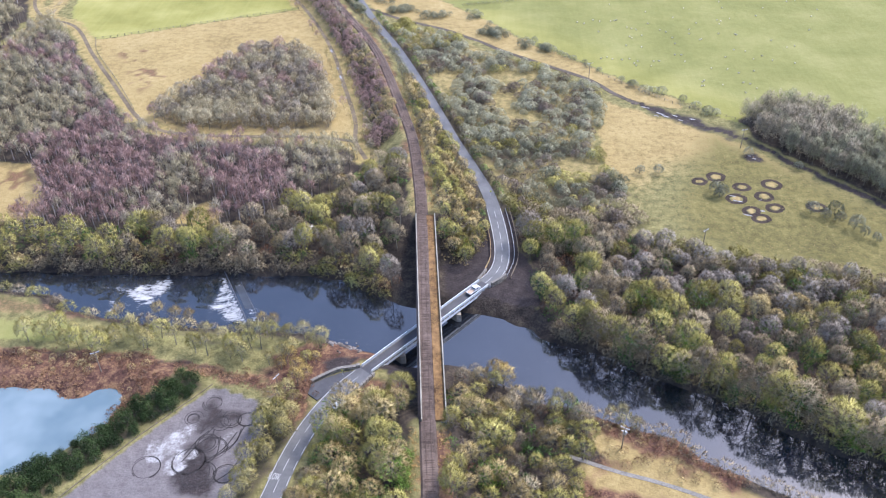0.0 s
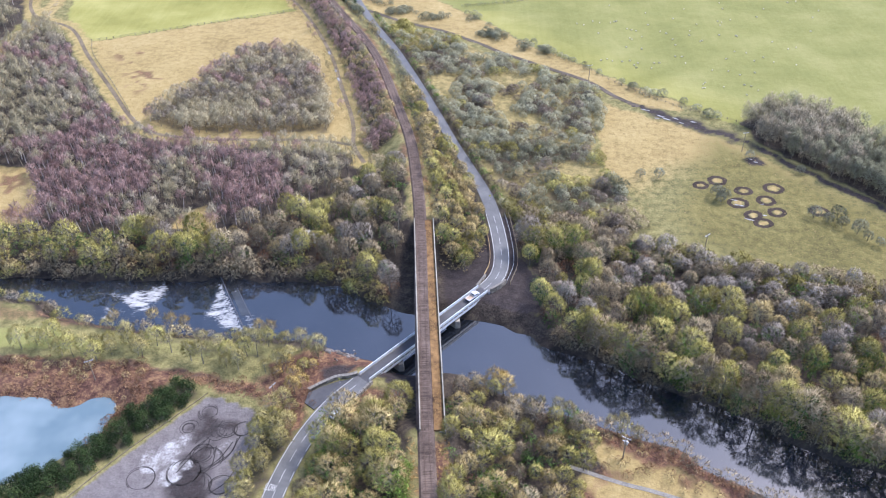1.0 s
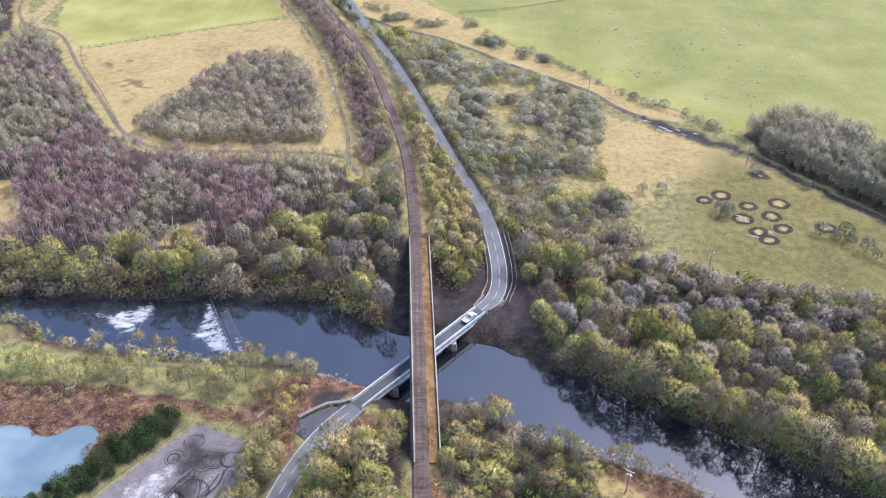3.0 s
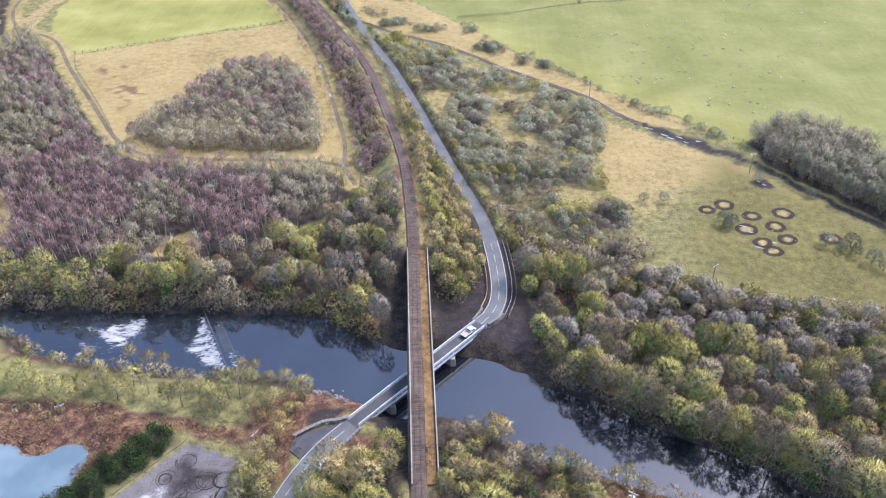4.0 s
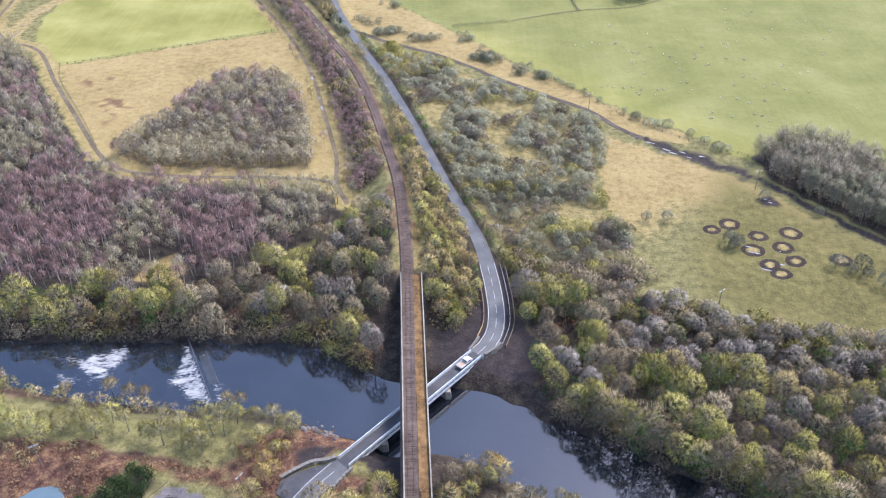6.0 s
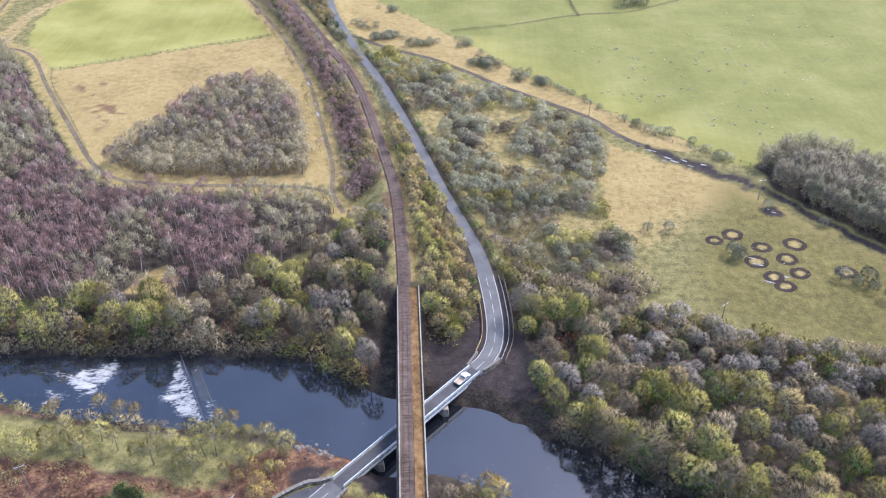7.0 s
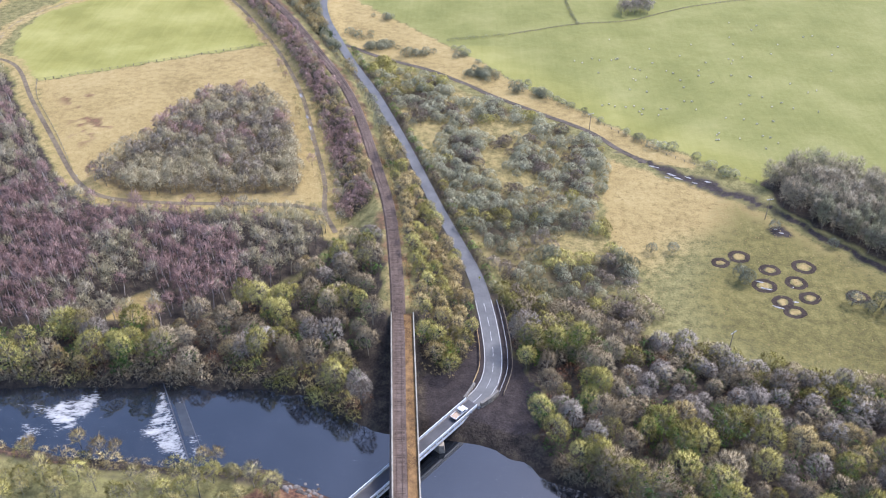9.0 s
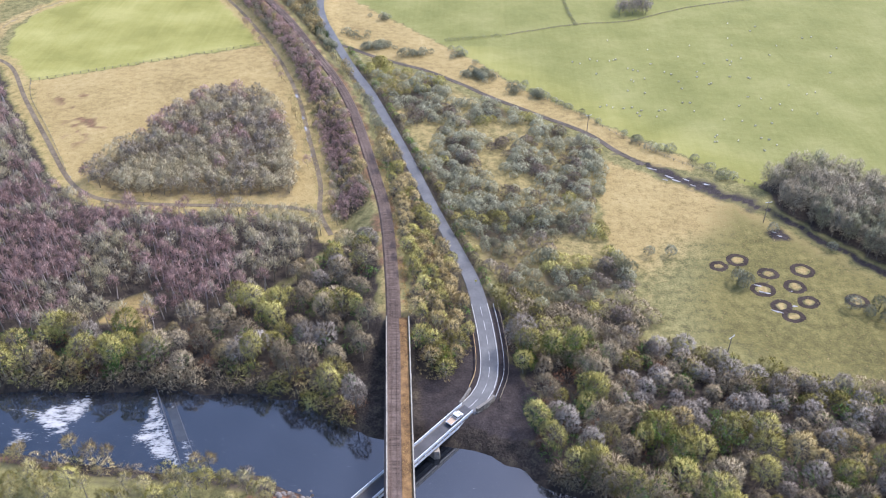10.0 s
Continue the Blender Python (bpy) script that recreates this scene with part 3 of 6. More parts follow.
    # Dark verge strip along the road beside its hedge.
    litter = np.maximum(litter, 0.66 * strip([ROAD_N[(ROAD_N[:, 1] > 250) & (ROAD_N[:, 1] < 430)]], 5.2, 1.5))
    bracken = zone([POND_BRACKEN], 2.0)
    bracken = np.maximum(bracken, 0.8 * zone([[(-66, 174), (-54, 178), (-46, 172), (-47, 165), (-44.5, 161), (-50, 152), (-53, 160), (-58, 165)]], 2.0))
    bracken = np.maximum(bracken, 0.95 * zone([[(26, 164), (43, 160), (56, 154), (70, 145), (66, 137), (52, 147), (40, 151)], [(28, 138), (44, 134), (56, 129), (40, 120), (20, 126)], [(-14, 148), (-7, 148), (-4, 118), (-12, 118)]], 2))
    bracken = np.maximum(bracken, 0.5 * zone([[(-160, 207), (-100, 196), (-104, 192), (-160, 199)]], 2))
    bracken = np.maximum(bracken, 0.75 * zone([[(-62, 181), (-50, 187), (-44, 190), (-30, 187), (-28, 180), (-34, 177.5), (-47.5, 171), (-46, 160), (-54, 162), (-60, 168)], [(-32, 172), (-20, 172), (-21, 160), (-36, 160)]], 1.8))
    tan = np.maximum(tan, 0.9 * zone([[(24, 150), (60, 143), (78, 132), (74, 110), (24, 110)]], 2.5))
    bracken = np.maximum(bracken, 0.8 * zone([[(24, 150), (60, 143), (78, 132), (74, 110), (24, 110)]], 2.5) * np.clip(0.3 + 1.6 * soft_noise(q, 7, 36), 0, 1))
    bracken = np.maximum(bracken, 0.62 * strip([RAIL[RAIL[:, 1] > 246]], 5.0, 1.5) * np.clip(0.8 + 0.8 * soft_noise(q, 4, 37), 0, 1))
    patch = 0.6 * soft_noise(q, 9, 31) + 0.7 * soft_noise(q, 3.6, 32)
    bracken = np.maximum(bracken, 0.62 * zone([[(-190, 400), (-168, 404), (-150, 372), (-160, 345)], [(60, 268), (72, 276), (70, 262), (62, 258)], CLEARING], 5) * np.clip(patch * 2.5, 0, 1))
    gravel = 0.48 * strip([WEST_PATH], 1.0, 0.5)
    gravel = np.maximum(gravel, zone([LOT], 0.6, q))
    mud = strip([MUD_TRACK], 1.5, 1.0) * np.where(q[:, 1] > 350, 0.5, 0.9)
    mud = np.maximum(mud, zone([[(68, 350), (80, 344), (98, 330), (112, 318), (104, 312), (90, 322), (76, 334)]], 3.0) * (0.62 + 0.3 * soft_noise(q, 5, 34)))
    # Wider band beside the plantation: mud, its darkness also the trees' painted shade.
    mud = np.maximum(mud, 0.7 * strip([MUD_TRACK[MUD_TRACK[:, 0] > 104]], 2.4, 1.6))
    mud = np.maximum(mud, zone([BARE_SLOPE], 1.5))
    for x, y, r in RINGS:
        tan = np.maximum(tan, 0.95 * np.clip(1.6 - np.hypot(q[:, 0] - x, q[:, 1] - y) / (0.55 * r), 0, 1))
        poached = np.where(np.hypot(q[:, 0] - x, q[:, 1] - y) < 0.9 * r, 0.0, poached)
        off = np.abs(np.hypot(q[:, 0] - x, q[:, 1] - y) - r * 0.95)
        mud = np.maximum(mud, 0.8 * np.clip(1 - off / 1.5, 0, 1))
    mud = np.maximum(mud, 0.62 * strip([[(-160, 181.5), (-128, 181), (-104, 179.5), (-84, 176), (-68, 171)], [(-104, 190), (-84, 187), (-66, 184), (-52, 178)]], 1.2, 1.4))
    mud = np.maximum(mud, zone([[(-30, 176), (-20, 172), (-14, 172), (-15, 182), (-22, 182)], [(-45, 180.5), (-34.5, 180.5), (-38, 175.5), (-44.5, 174)]], 1.2) * 0.9)
    mud = np.maximum(mud, zone([[(104, 303), (112, 303), (114, 296), (106, 296)]], 2.0) * 0.8)
    # churned middle of the gravel lot, with turning marks
    centre = zone([[(-76.8, 163), (-71.8, 164.5), (-70, 160), (-65, 158), (-64.5, 153), (-68, 150), (-67, 141), (-62.5, 137), (-66, 130), (-76, 132), (-79.6, 142), (-76, 150), (-80, 154), (-80, 157)]], 3.6) * (0.72 + 0.3 * soft_noise(q, 3.2, 35))
    mud = np.maximum(mud, centre * (within(LOT, q) > 0.5))
    # Patches where the lot's wet sheen is painted pale.
    pale = zone([[(-76.7, 154.5), (-82, 152), (-86, 147.5), (-88.5, 142), (-85, 141), (-82, 140), (-80.4, 144.7), (-77.5, 148)], [(-66, 154.2), (-67.4, 151), (-68, 146), (-66.7, 145), (-65.4, 150)], [(-72.4, 145), (-77, 146), (-80, 141), (-79.4, 137), (-76.5, 138), (-72.6, 142)]], 1.3) * (0.72 + 0.25 * soft_noise(q, 3, 33))
    lime = np.clip(within(FIELD_WEST, q) / 2 + 0.5, 0, 1) + 0.75 * (grass > 0.5) * inside(FIELD_EAST, q) * np.clip(1 - (within(FIELD_EAST, q) - 4) / 22, 0, 1) * (q[:, 1] < 460)
    for name, values in (("lime", lime), ("grass", grass), ("tan", tan), ("poached", poached), ("litter", litter), ("bracken", bracken), ("gravel", gravel), ("mud", mud), ("pale", pale)):
        me.attributes.new(name, "FLOAT", "POINT").data.foreach_set("value", np.clip(values, 0, 1).astype(np.float32))
    return tagged(new("ground", me), "winter fields, rough dead grass, leaf litter and mud", "ground", kind="structure")


RINGS = [(91, 285, 2.9), (84, 281.5, 2.2), (99.3, 278, 2.6), (95.5, 270, 3.1), (111, 280, 3.2), (106, 271.5, 2.9), (99, 262, 2.6), (108, 264, 2.6), (101.5, 257.5, 2.6), (123.5, 265, 2.9)]
LOT_MARKS = [(-73.9, 162.2, 2.5), (-67.5, 156.2, 2.7), (-62.9, 156.7, 2.4), (-69.4, 155.3, 2.5), (-77.6, 156.2, 2.2), (-69.8, 146.4, 4.0), (-74.9, 141.8, 4.4), (-70.7, 137.8, 4.4), (-64.4, 138, 3.0), (-85.2, 139.6, 3.6), (-72, 148, 3.0)]
ground()


# ---- water ----
def sheet(name, poly, level, material, step, foam, label, lift=None):
    """A grid of water that reaches under its banks."""
    p = np.array(poly)
    xs, ys = np.arange(max(p[:, 0].min(), -330) - 8, min(p[:, 0].max(), 260) + 8, step), np.arange(max(p[:, 1].min(), 100) - 8, p[:, 1].max() + 8, step)
    gx, gy = np.meshgrid(xs, ys)
    q = np.stack([gx.ravel(), gy.ravel()], 1)
    near = within(poly, q) > -7
    z = level(q)
    i = np.arange(len(q)).reshape(len(ys), len(xs))
    faces = np.stack([i[:-1, :-1], i[:-1, 1:], i[1:, 1:], i[1:, :-1]], -1).reshape(-1, 4)
    faces = faces[near[faces].all(1)]
    used, inv = np.unique(faces, return_inverse=True)
    me = raw_mesh(name, np.c_[q, z][used], inv.reshape(faces.shape), material, smooth=True)
    me.attributes.new("foam", "FLOAT", "POINT").data.foreach_set("value", foam(q[used]).astype(np.float32))
    return tagged(new(name, me), label, "water", kind="structure")


def crest(q):
    """Distance downstream of the weir's crest, in metres."""
    return -weir_side(q) / math.hypot(28, 16)


def river_level(q):
    s = crest(q)
    k = np.clip(s / 5.0, 0, 1)
    return UP + (DOWN - UP) * k + 0.10 * soft_noise(q, 1.5, 41) * np.clip((s + 1) / 3, 0, 1) * np.clip((60 - s) / 20, 0, 1)


def river_foam(q):
    s = crest(q)
    along = (q[:, 1] - 197) / 28
    streak = soft_noise(np.c_[q[:, 0] * 0.35 + q[:, 1] * 0.2, q[:, 1] * 1.6 - q[:, 0] * 0.3], 1.2, 42)
    wob = q + 0.9 * np.stack([soft_noise(q, 2.5, 43), soft_noise(q, 2.5, 44)], 1)
    fall = within([(-87.6, 225), (-83.4, 217), (-77.4, 206.5), (-71.9, 197), (-75.5, 198.4), (-80, 200.4), (-87.4, 205.5), (-89.2, 209), (-87.4, 213.5)], wob)
    foam = np.clip(0.3 + fall / 3.4, 0, 0.85) * (fall > -0.9) * (0.85 + 0.45 * streak) * np.clip((s + 0.3) / 0.6, 0, 1)
    foam = np.maximum(foam, 0.85 * np.clip(1 - np.abs(s - 0.9) / 1.1, 0, 1) * np.clip((0.93 - along) * 8, 0, 1) * np.clip((along + 0.02) * 20, 0, 1))
    for poly, top in (([(-104.5, 223), (-104, 215.6), (-106.2, 210.7), (-108.7, 207.2), (-111.5, 205.8), (-115, 211), (-121.4, 214.6), (-128, 216.8), (-117.5, 217), (-110.5, 220)], 0.85),
                      ([(-122.5, 208.6), (-117, 209.4), (-113.8, 207.3), (-115.6, 205.4), (-121, 203.4)], 0.8),
                      ([(-81.2, 219.6), (-79.0, 219.2), (-78.4, 216.4), (-81.0, 216.2)], 0.75), ([(-74.0, 205.6), (-71.9, 206.6), (-68.6, 199.4), (-71.4, 198.9)], 0.8)):
        rapid = within(poly, wob)
        foam = np.maximum(foam, np.clip(0.3 + rapid / 4.0, 0, top) * (rapid > -0.9) * (0.85 + 0.5 * streak))
    foam = np.maximum(foam, 0.2 * np.clip(s / 20, 0, 1) * (streak > 0.45))
    return np.clip(foam, 0, 1)


sheet("river", RIVER, river_level, M_river, 0.9, river_foam, "dark calm river breaking white below a weir")
sheet("pond", POND, lambda q: np.full(len(q), -1.0), M_pond, 3.0, lambda q: np.zeros(len(q)), "pale milky blue pond with a curved shore")


# ---- roads, lines and paths ----
def sides(line):
    d = np.gradient(line[:, :2], axis=0)
    d /= np.linalg.norm(d, axis=1)[:, None]
    return np.stack([d[:, 1], -d[:, 0]], 1)  # to the right of the way


def ribbon(line, left, right, lift=0.0, thick=0.15, taper=None):
    """A long slab along a line of x, y, z; left and right are offsets, positive to the right."""
    s, n = Shape(), sides(line)
    rings = []
    for p, r in zip(line, n):
        slim = np.interp(p[1], taper[:2], taper[2:]) if taper else 1.0
        a, b = p[:2] + r * left * slim, p[:2] + r * right * slim
        z = p[2] + lift
        rings.append([(a[0], a[1], z - thick), (b[0], b[1], z - thick), (b[0], b[1], z), (a[0], a[1], z)])
    return s.quads(rings)


def dashes(line, offset, width, on, off, lift=0.012):
    """Painted strokes along a line, each a thin slab; returned as separate shapes."""
    out, n = [], sides(line)
    s = np.r_[0, np.cumsum(np.linalg.norm(np.diff(line[:, :2], axis=0), axis=1))]
    at = 1.0
    while at + on < s[-1]:
        piece = np.stack([[np.interp(v, s, line[:, k]) for k in range(3)] for v in (at, at + on / 2, at + on)])
        out.append(ribbon(piece, offset - width / 2, offset + width / 2, lift, 0.02))
        at += on + off
    return out


def road(name, line, half, label):
    ob = new(name, ribbon(line, -half, half, 0.0, 0.3, (252, 296, 1.0, 0.76)).mesh(name, M_asphalt))
    return tagged(ob, label, "road", kind="structure")


road_south = road("road", ROAD_S, 2.75, "grey asphalt lane with white edge and centre lines")
road_north = road("road", ROAD_N, 2.7, "grey wet asphalt road curving away from the bridge")
for r, line, half in ((road_south, ROAD_S, 2.75), (road_north, ROAD_N[ROAD_N[:, 1] < 262], 2.7)):
    for side in (-1, 1):
        for piece in dashes(line, side * (half - 0.25), 0.14, 9.0 if r == road_north or side < 0 else 3.0, 0.05 if r == road_north or side < 0 else 2.0):
            part("edge_line", piece, M_line, r)
    for piece in dashes(line, 0.0, 0.11, 4.0, 2.6):
        part("centre_line", piece, M_line, r)
def path_strip(name, line, half, material, label, lift=0.06):
    z = np.maximum.reduce([ground_height(line[:, :2] + sides(line) * o) for o in (-half, 0, half)])
    z = np.convolve(np.pad(z, 2, "edge"), np.ones(5) / 5, "valid")
    ob = new(name, ribbon(np.c_[line[:, :2], z], -half, half, lift, 0.5).mesh(name, material))
    return tagged(ob, label, "path", kind="structure")


path_strip("footpath", LOOP_PATH, 0.95, M_path, "brown earth track round the rough grass")
path_strip("footpath", EAST_PATH, 0.9, M_path, "rutted earth track with puddles")
path_strip("farm_track", MUD_TRACK[MUD_TRACK[:, 1] > 345], 1.15, M_farm_track, "brown rutted farm track beside the sheep field")
path_strip("footpath", RIVER_PATH, 0.6, M_kerb, "narrow grey path along the river bank")
lay_by = [(-34.6, 175.4), (-39.6, 173.9), (-43.6, 171.8), (-47.2, 169.2), (-47.6, 165.6), (-44.6, 163.2), (-40.6, 167.9), (-36.4, 172.6)]
slab = Shape().quads([[(x, y, z) for x, y in lay_by] for z in (0.6, 1.07)])
tagged(new("lay_by", slab.mesh("lay_by", M_asphalt_dark)), "dark asphalt lay-by beside the lane", "road", kind="structure")


# ---- railway ----
def railway():
    bed = thing("railway_track", "single railway track on brown ballast", "railway", kind="structure")
    part("ballast", ballast_shape(), M_ballast, bed)
    for off in (-0.7175, 0.7175):
        line = RAIL[(RAIL[:, 1] > 100) & (RAIL[:, 1] < 560)]
        part("rail", ribbon(line, off - 0.045, off + 0.045, 0.17, 0.17), M_rail, bed)
    s = Shape().box((-1.3, -0.13, -0.12), (1.3, 0.13, 0.02), taper=0.015)
    me = s.mesh("sleeper", M_sleeper)
    near, n = [], 0
    dense = curve([tuple(p) for p in RAIL[::4]], 0.7)
    dirs = sides(dense)
    far = Shape()
    for p, r in zip(dense, dirs):
        if not 112 < p[1] < 520:
            continue
        m = Matrix.Translation(Vector(p)) @ Matrix.Rotation(math.atan2(r[1], r[0]), 4, "Z")
        if 122 < p[1] < 300 and n < 260:
            ob = new("sleeper", me)
            ob.parent, ob.matrix_basis = bed, m
            n += 1
        else:
            far.box((-1.3, -0.13, -0.12), (1.3, 0.13, 0.02), m)
    tagged(part("sleepers", far, M_sleeper, bed), kind="stuff")


def ballast_shape():
    line = RAIL[(RAIL[:, 1] > 60) & (RAIL[:, 1] < 640)]
    n, rings = sides(line), []
    for p, r in zip(line, n):
        ring = []
        for off, z in ((-2.5, -0.62), (-1.8, 0.006), (1.7, 0.006), (2.3, -0.62)):
            a = p[:2] + r * off
            ring.append((a[0], a[1], p[2] + z))
        rings.append(ring)
    return Shape().quads(rings)


railway()


def deck_frame():
    """Matrix whose y axis runs along the rail bridge from its south end, x to the right."""
    d = Vector((DECK_N[0] - DECK_S[0], DECK_N[1] - DECK_S[1], 0))
    return Matrix.Translation((DECK_S[0], DECK_S[1], 0)) @ Matrix.Rotation(math.atan2(d.y, d.x) - math.pi / 2, 4, "Z"), d.length


def rail_bridge():
    m, length = deck_frame()
    ob = thing("rail_bridge", "railway bridge with pale weathered parapets over the river", "bridge", m)
    h = DECK_HALF
    part("deck", Shape().box((-h - 0.02, 0, 8.2), (h + 0.02, length, 8.96)), M_girder, ob)
    part("ballast_bed", Shape().box((-h + 0.3, 0.1, 8.95), (0.45, length - 0.1, 9.40), taper=0.05), M_ballast, ob, "pinkish brown ballast")
    part("grass_verge", Shape().box((0.28, 0.2, 8.95), (h - 0.3, length - 0.2, 9.55), taper=0.10), M_rust_grass, ob, "rusty brown dead grass beside the track")
    for side in (-1, 1):
        bays = 18
        first, last = (0.0, length) if side < 0 else (1.0, length - 0.5)
        step = (last - first) / bays
        for i in range(bays):
            y0 = first + i * step
            x0, x1 = sorted((side * (h - 0.28), side * h))
            part("parapet_panel", Shape().box((x0, y0 + 0.03, 9.0), (x1, y0 + step - 0.03, 10.2)), M_parapet, ob)
            part("coping", Shape().box((x0 - 0.05, y0 + 0.02, 10.2), (x1 + 0.05, y0 + step - 0.02, 10.35), taper=0.04), M_parapet, ob)
        x0, x1 = sorted((side * (h - 1.1), side * (h - 0.55)))
        part("girder", Shape().box((x0, 0, 6.7), (x1, length, 8.2)), M_girder, ob)
    for y in (4.0, 30.0, 50.5, 72.0, 89.0):
        wide = 2.0 if y in (4.0, 89.0) else 1.3
        part("pier", Shape().box((-h + 0.2, y - wide, -7), (h - 0.2, y + wide, 6.7), taper=0.35), M_stone, ob, "dark stone pier")
        part("pier_cap", Shape().box((-h - 0.1, y - wide - 0.1, 6.1), (h + 0.1, y + wide + 0.1, 6.7), taper=0.05), M_stone, ob)


rail_bridge()


def road_bridge():
    a, b = Vector((-32.0, 175.2, 0)), Vector((1.4, 215.2, 0))
    d = b - a
    length = d.length
    m = Matrix.Translation(a) @ Matrix.Rotation(math.atan2(d.y, d.x) - math.pi / 2, 4, "Z")
    ob = thing("road_bridge", "narrow road bridge with white steel parapets on stone piers", "bridge", m)
    part("carriageway", Shape().box((-1.6, -0.6, 0.85), (1.6, length + 0.6, 1.32)), M_asphalt_dark, ob, "dark asphalt")
    for side in (-1, 1):
        x0, x1 = sorted((side * 1.6, side * 2.0))
        part("kerb", Shape().box((x0, -0.3, 0.9), (x1, length + 0.3, 1.48), taper=0.03), M_kerb, ob)
        x0, x1 = sorted((side * 1.82, side * 2.05))
        part("edge_beam", Shape().box((x0, 0, 0.05), (x1, length, 0.95)), M_white_steel, ob)
        n = 22
        for i in range(n):
            y0, y1 = length * i / n, length * (i + 1) / n
            x = side * 1.9
            part("parapet_panel", Shape().box((x - 0.05, y0 + 0.05, 1.5), (x + 0.05, y1 - 0.05, 2.35)), M_white_steel, ob)
            part("parapet_post", Shape().box((x - 0.09 + side * 0.12, y0 - 0.11, 0.3), (x + 0.09 + side * 0.12, y0 + 0.11, 2.42), taper=0.02), M_white_steel, ob)
        part("handrail", Shape().box((side * 1.9 - 0.12, 0, 2.35), (side * 1.9 + 0.12, length, 2.5), taper=0.03), M_white_steel, ob)
        part("girder", Shape().box((side * 1.2 - 0.2, 0.3, -0.5), (side * 1.2 + 0.2, length - 0.3, 0.85)), M_girder, ob)
    for y in (12.5, 37.5):
        s = Shape()
        outline = [(-3.2, 0), (-2.2, 1.1), (2.2, 1.1), (3.2, 0), (2.2, -1.1), (-2.2, -1.1)]
        s.quads([[(u * k, y + v * k, z) for u, v in outline] for k, z in ((1.12, -7), (1.0, -2.2), (0.92, -0.55))])
        part("pier", s, M_stone, ob, "pale stone pier with pointed cutwaters")
    for y0, y1 in ((-2.0, 0.6), (length - 0.6, length + 2.0)):
        part("abutment", Shape().box((-2.3, y0, -6), (2.3, y1, 0.84)), M_stone, ob)


road_bridge()


def stone_wall(points, height, thick, label):
    """A stone wall along a line: single blocks in two or three courses with a coping."""
    ob = thing("stone_wall", label, "wall")
    line = curve(points, 1.1)
    n = sides(line)
    rng = random.Random(len(points) * 7 + int(abs(points[0][0]) * 10))
    rows = max(2, int(height / 0.45))
    for i in range(len(line) - 1):
        p, r = (line[i] + line[i + 1]) / 2, n[i]
        m = Matrix.Translation(Vector(p)) @ Matrix.Rotation(math.atan2(r[1], r[0]), 4, "Z")
        for k in range(rows):
            z = -0.4 + (height + 0.4) * k / rows
            w = thick / 2 + rng.uniform(-0.02, 0.03)
            part("stone", Shape().box((-w, -0.53, z + 0.01), (w, 0.53, z + (height + 0.4) / rows - 0.01), m, taper=0.03), M_stone, ob)
        part("coping", Shape().box((-thick / 2 - 0.05, -0.56, height), (thick / 2 + 0.05, 0.56, height + 0.16), m, taper=0.015), M_kerb, ob)


stone_wall([(-34.2, 176.6, 1.2), (-36.5, 175.6, 1.1), (-40, 175.0, 1.0), (-44, 172.6, 0.8), (-47.5, 170.0, 0.6)], 1.0, 0.85, "low pale stone wall curving off the bridge end")
stone_wall([(-29.6, 173.4, 1.2), (-31.5, 170.6, 1.1), (-33.8, 167.0, 1.0)], 1.0, 0.6, "short stone wing wall beside the lane")
stone_wall([(3.9, 214.2, 0.0), (6.6, 216.4, 0.2), (8.6, 218.9, 0.2)], 2.7, 0.7, "tall pale stone wing wall holding up the road")
stone_wall([(-0.6, 216.6, 1.2), (0.6, 219.0, 1.1), (2.2, 222.5, 1.0)], 1.0, 0.6, "short stone wing wall at the bridge end")


def rail_fence(name, points, label, category, post_step, post_h, rails, post_mat, rail_mat, w=0.06):
    ob = thing(name, label, category)
    line = curve(points, post_step)
    for p in line:
        part("post", Shape().box((p[0] - w, p[1] - w, p[2] - 0.3), (p[0] + w, p[1] + w, p[2] + post_h), taper=0.01), post_mat, ob)
    for z, t in rails:
        part("rail", ribbon(line, -0.04, 0.04, z, t), rail_mat, ob)
    return ob


def beside(line, off):
    n = sides(line)
    return np.c_[line[:, :2] + n * off, line[:, 2]]


NB = ROAD_N[(ROAD_N[:, 1] > 221) & (ROAD_N[:, 1] < 262)]
rail_fence("crash_barrier", beside(NB, 4.1)[::5], "galvanised steel crash barrier along the road bend", "crash barrier", 2.4, 0.7, ((0.72, 0.32),), M_galv, M_galv)
rail_fence("timber_fence", beside(NB, 5.4)[::5], "pale post and rail fence outside the barrier", "fence", 2.4, 1.1, ((0.5, 0.1), (0.8, 0.1), (1.1, 0.1)), M_fence_wood, M_wood)
rail_fence("timber_fence", beside(NB, -3.9)[:-4:5], "new timber post and rail fence on the inner bend", "fence", 2.4, 1.1, ((0.5, 0.12), (0.8, 0.12), (1.1, 0.14)), M_fence_wood, M_fence_wood)


# ---- plants ----
def tri_tube(p, q, r0, r1, out):
    """Three-sided tapered stem from p to q."""
    d = q - p
    d = d / (np.linalg.norm(d) + 1e-9)
    a = np.cross(d, (0.31, 0.87, 0.38))
    a /= np.linalg.norm(a) + 1e-9
    b = np.cross(d, a)
    ring = [math.cos(k * 2.0944) * a + math.sin(k * 2.0944) * b for k in range(3)]
    lo, hi = [p + r0 * v for v in ring], [q + r1 * v for v in ring]
    for k in range(3):
        j = (k + 1) % 3
        out += [(lo[k], lo[j], hi[j]), (lo[k], hi[j], hi[k])]


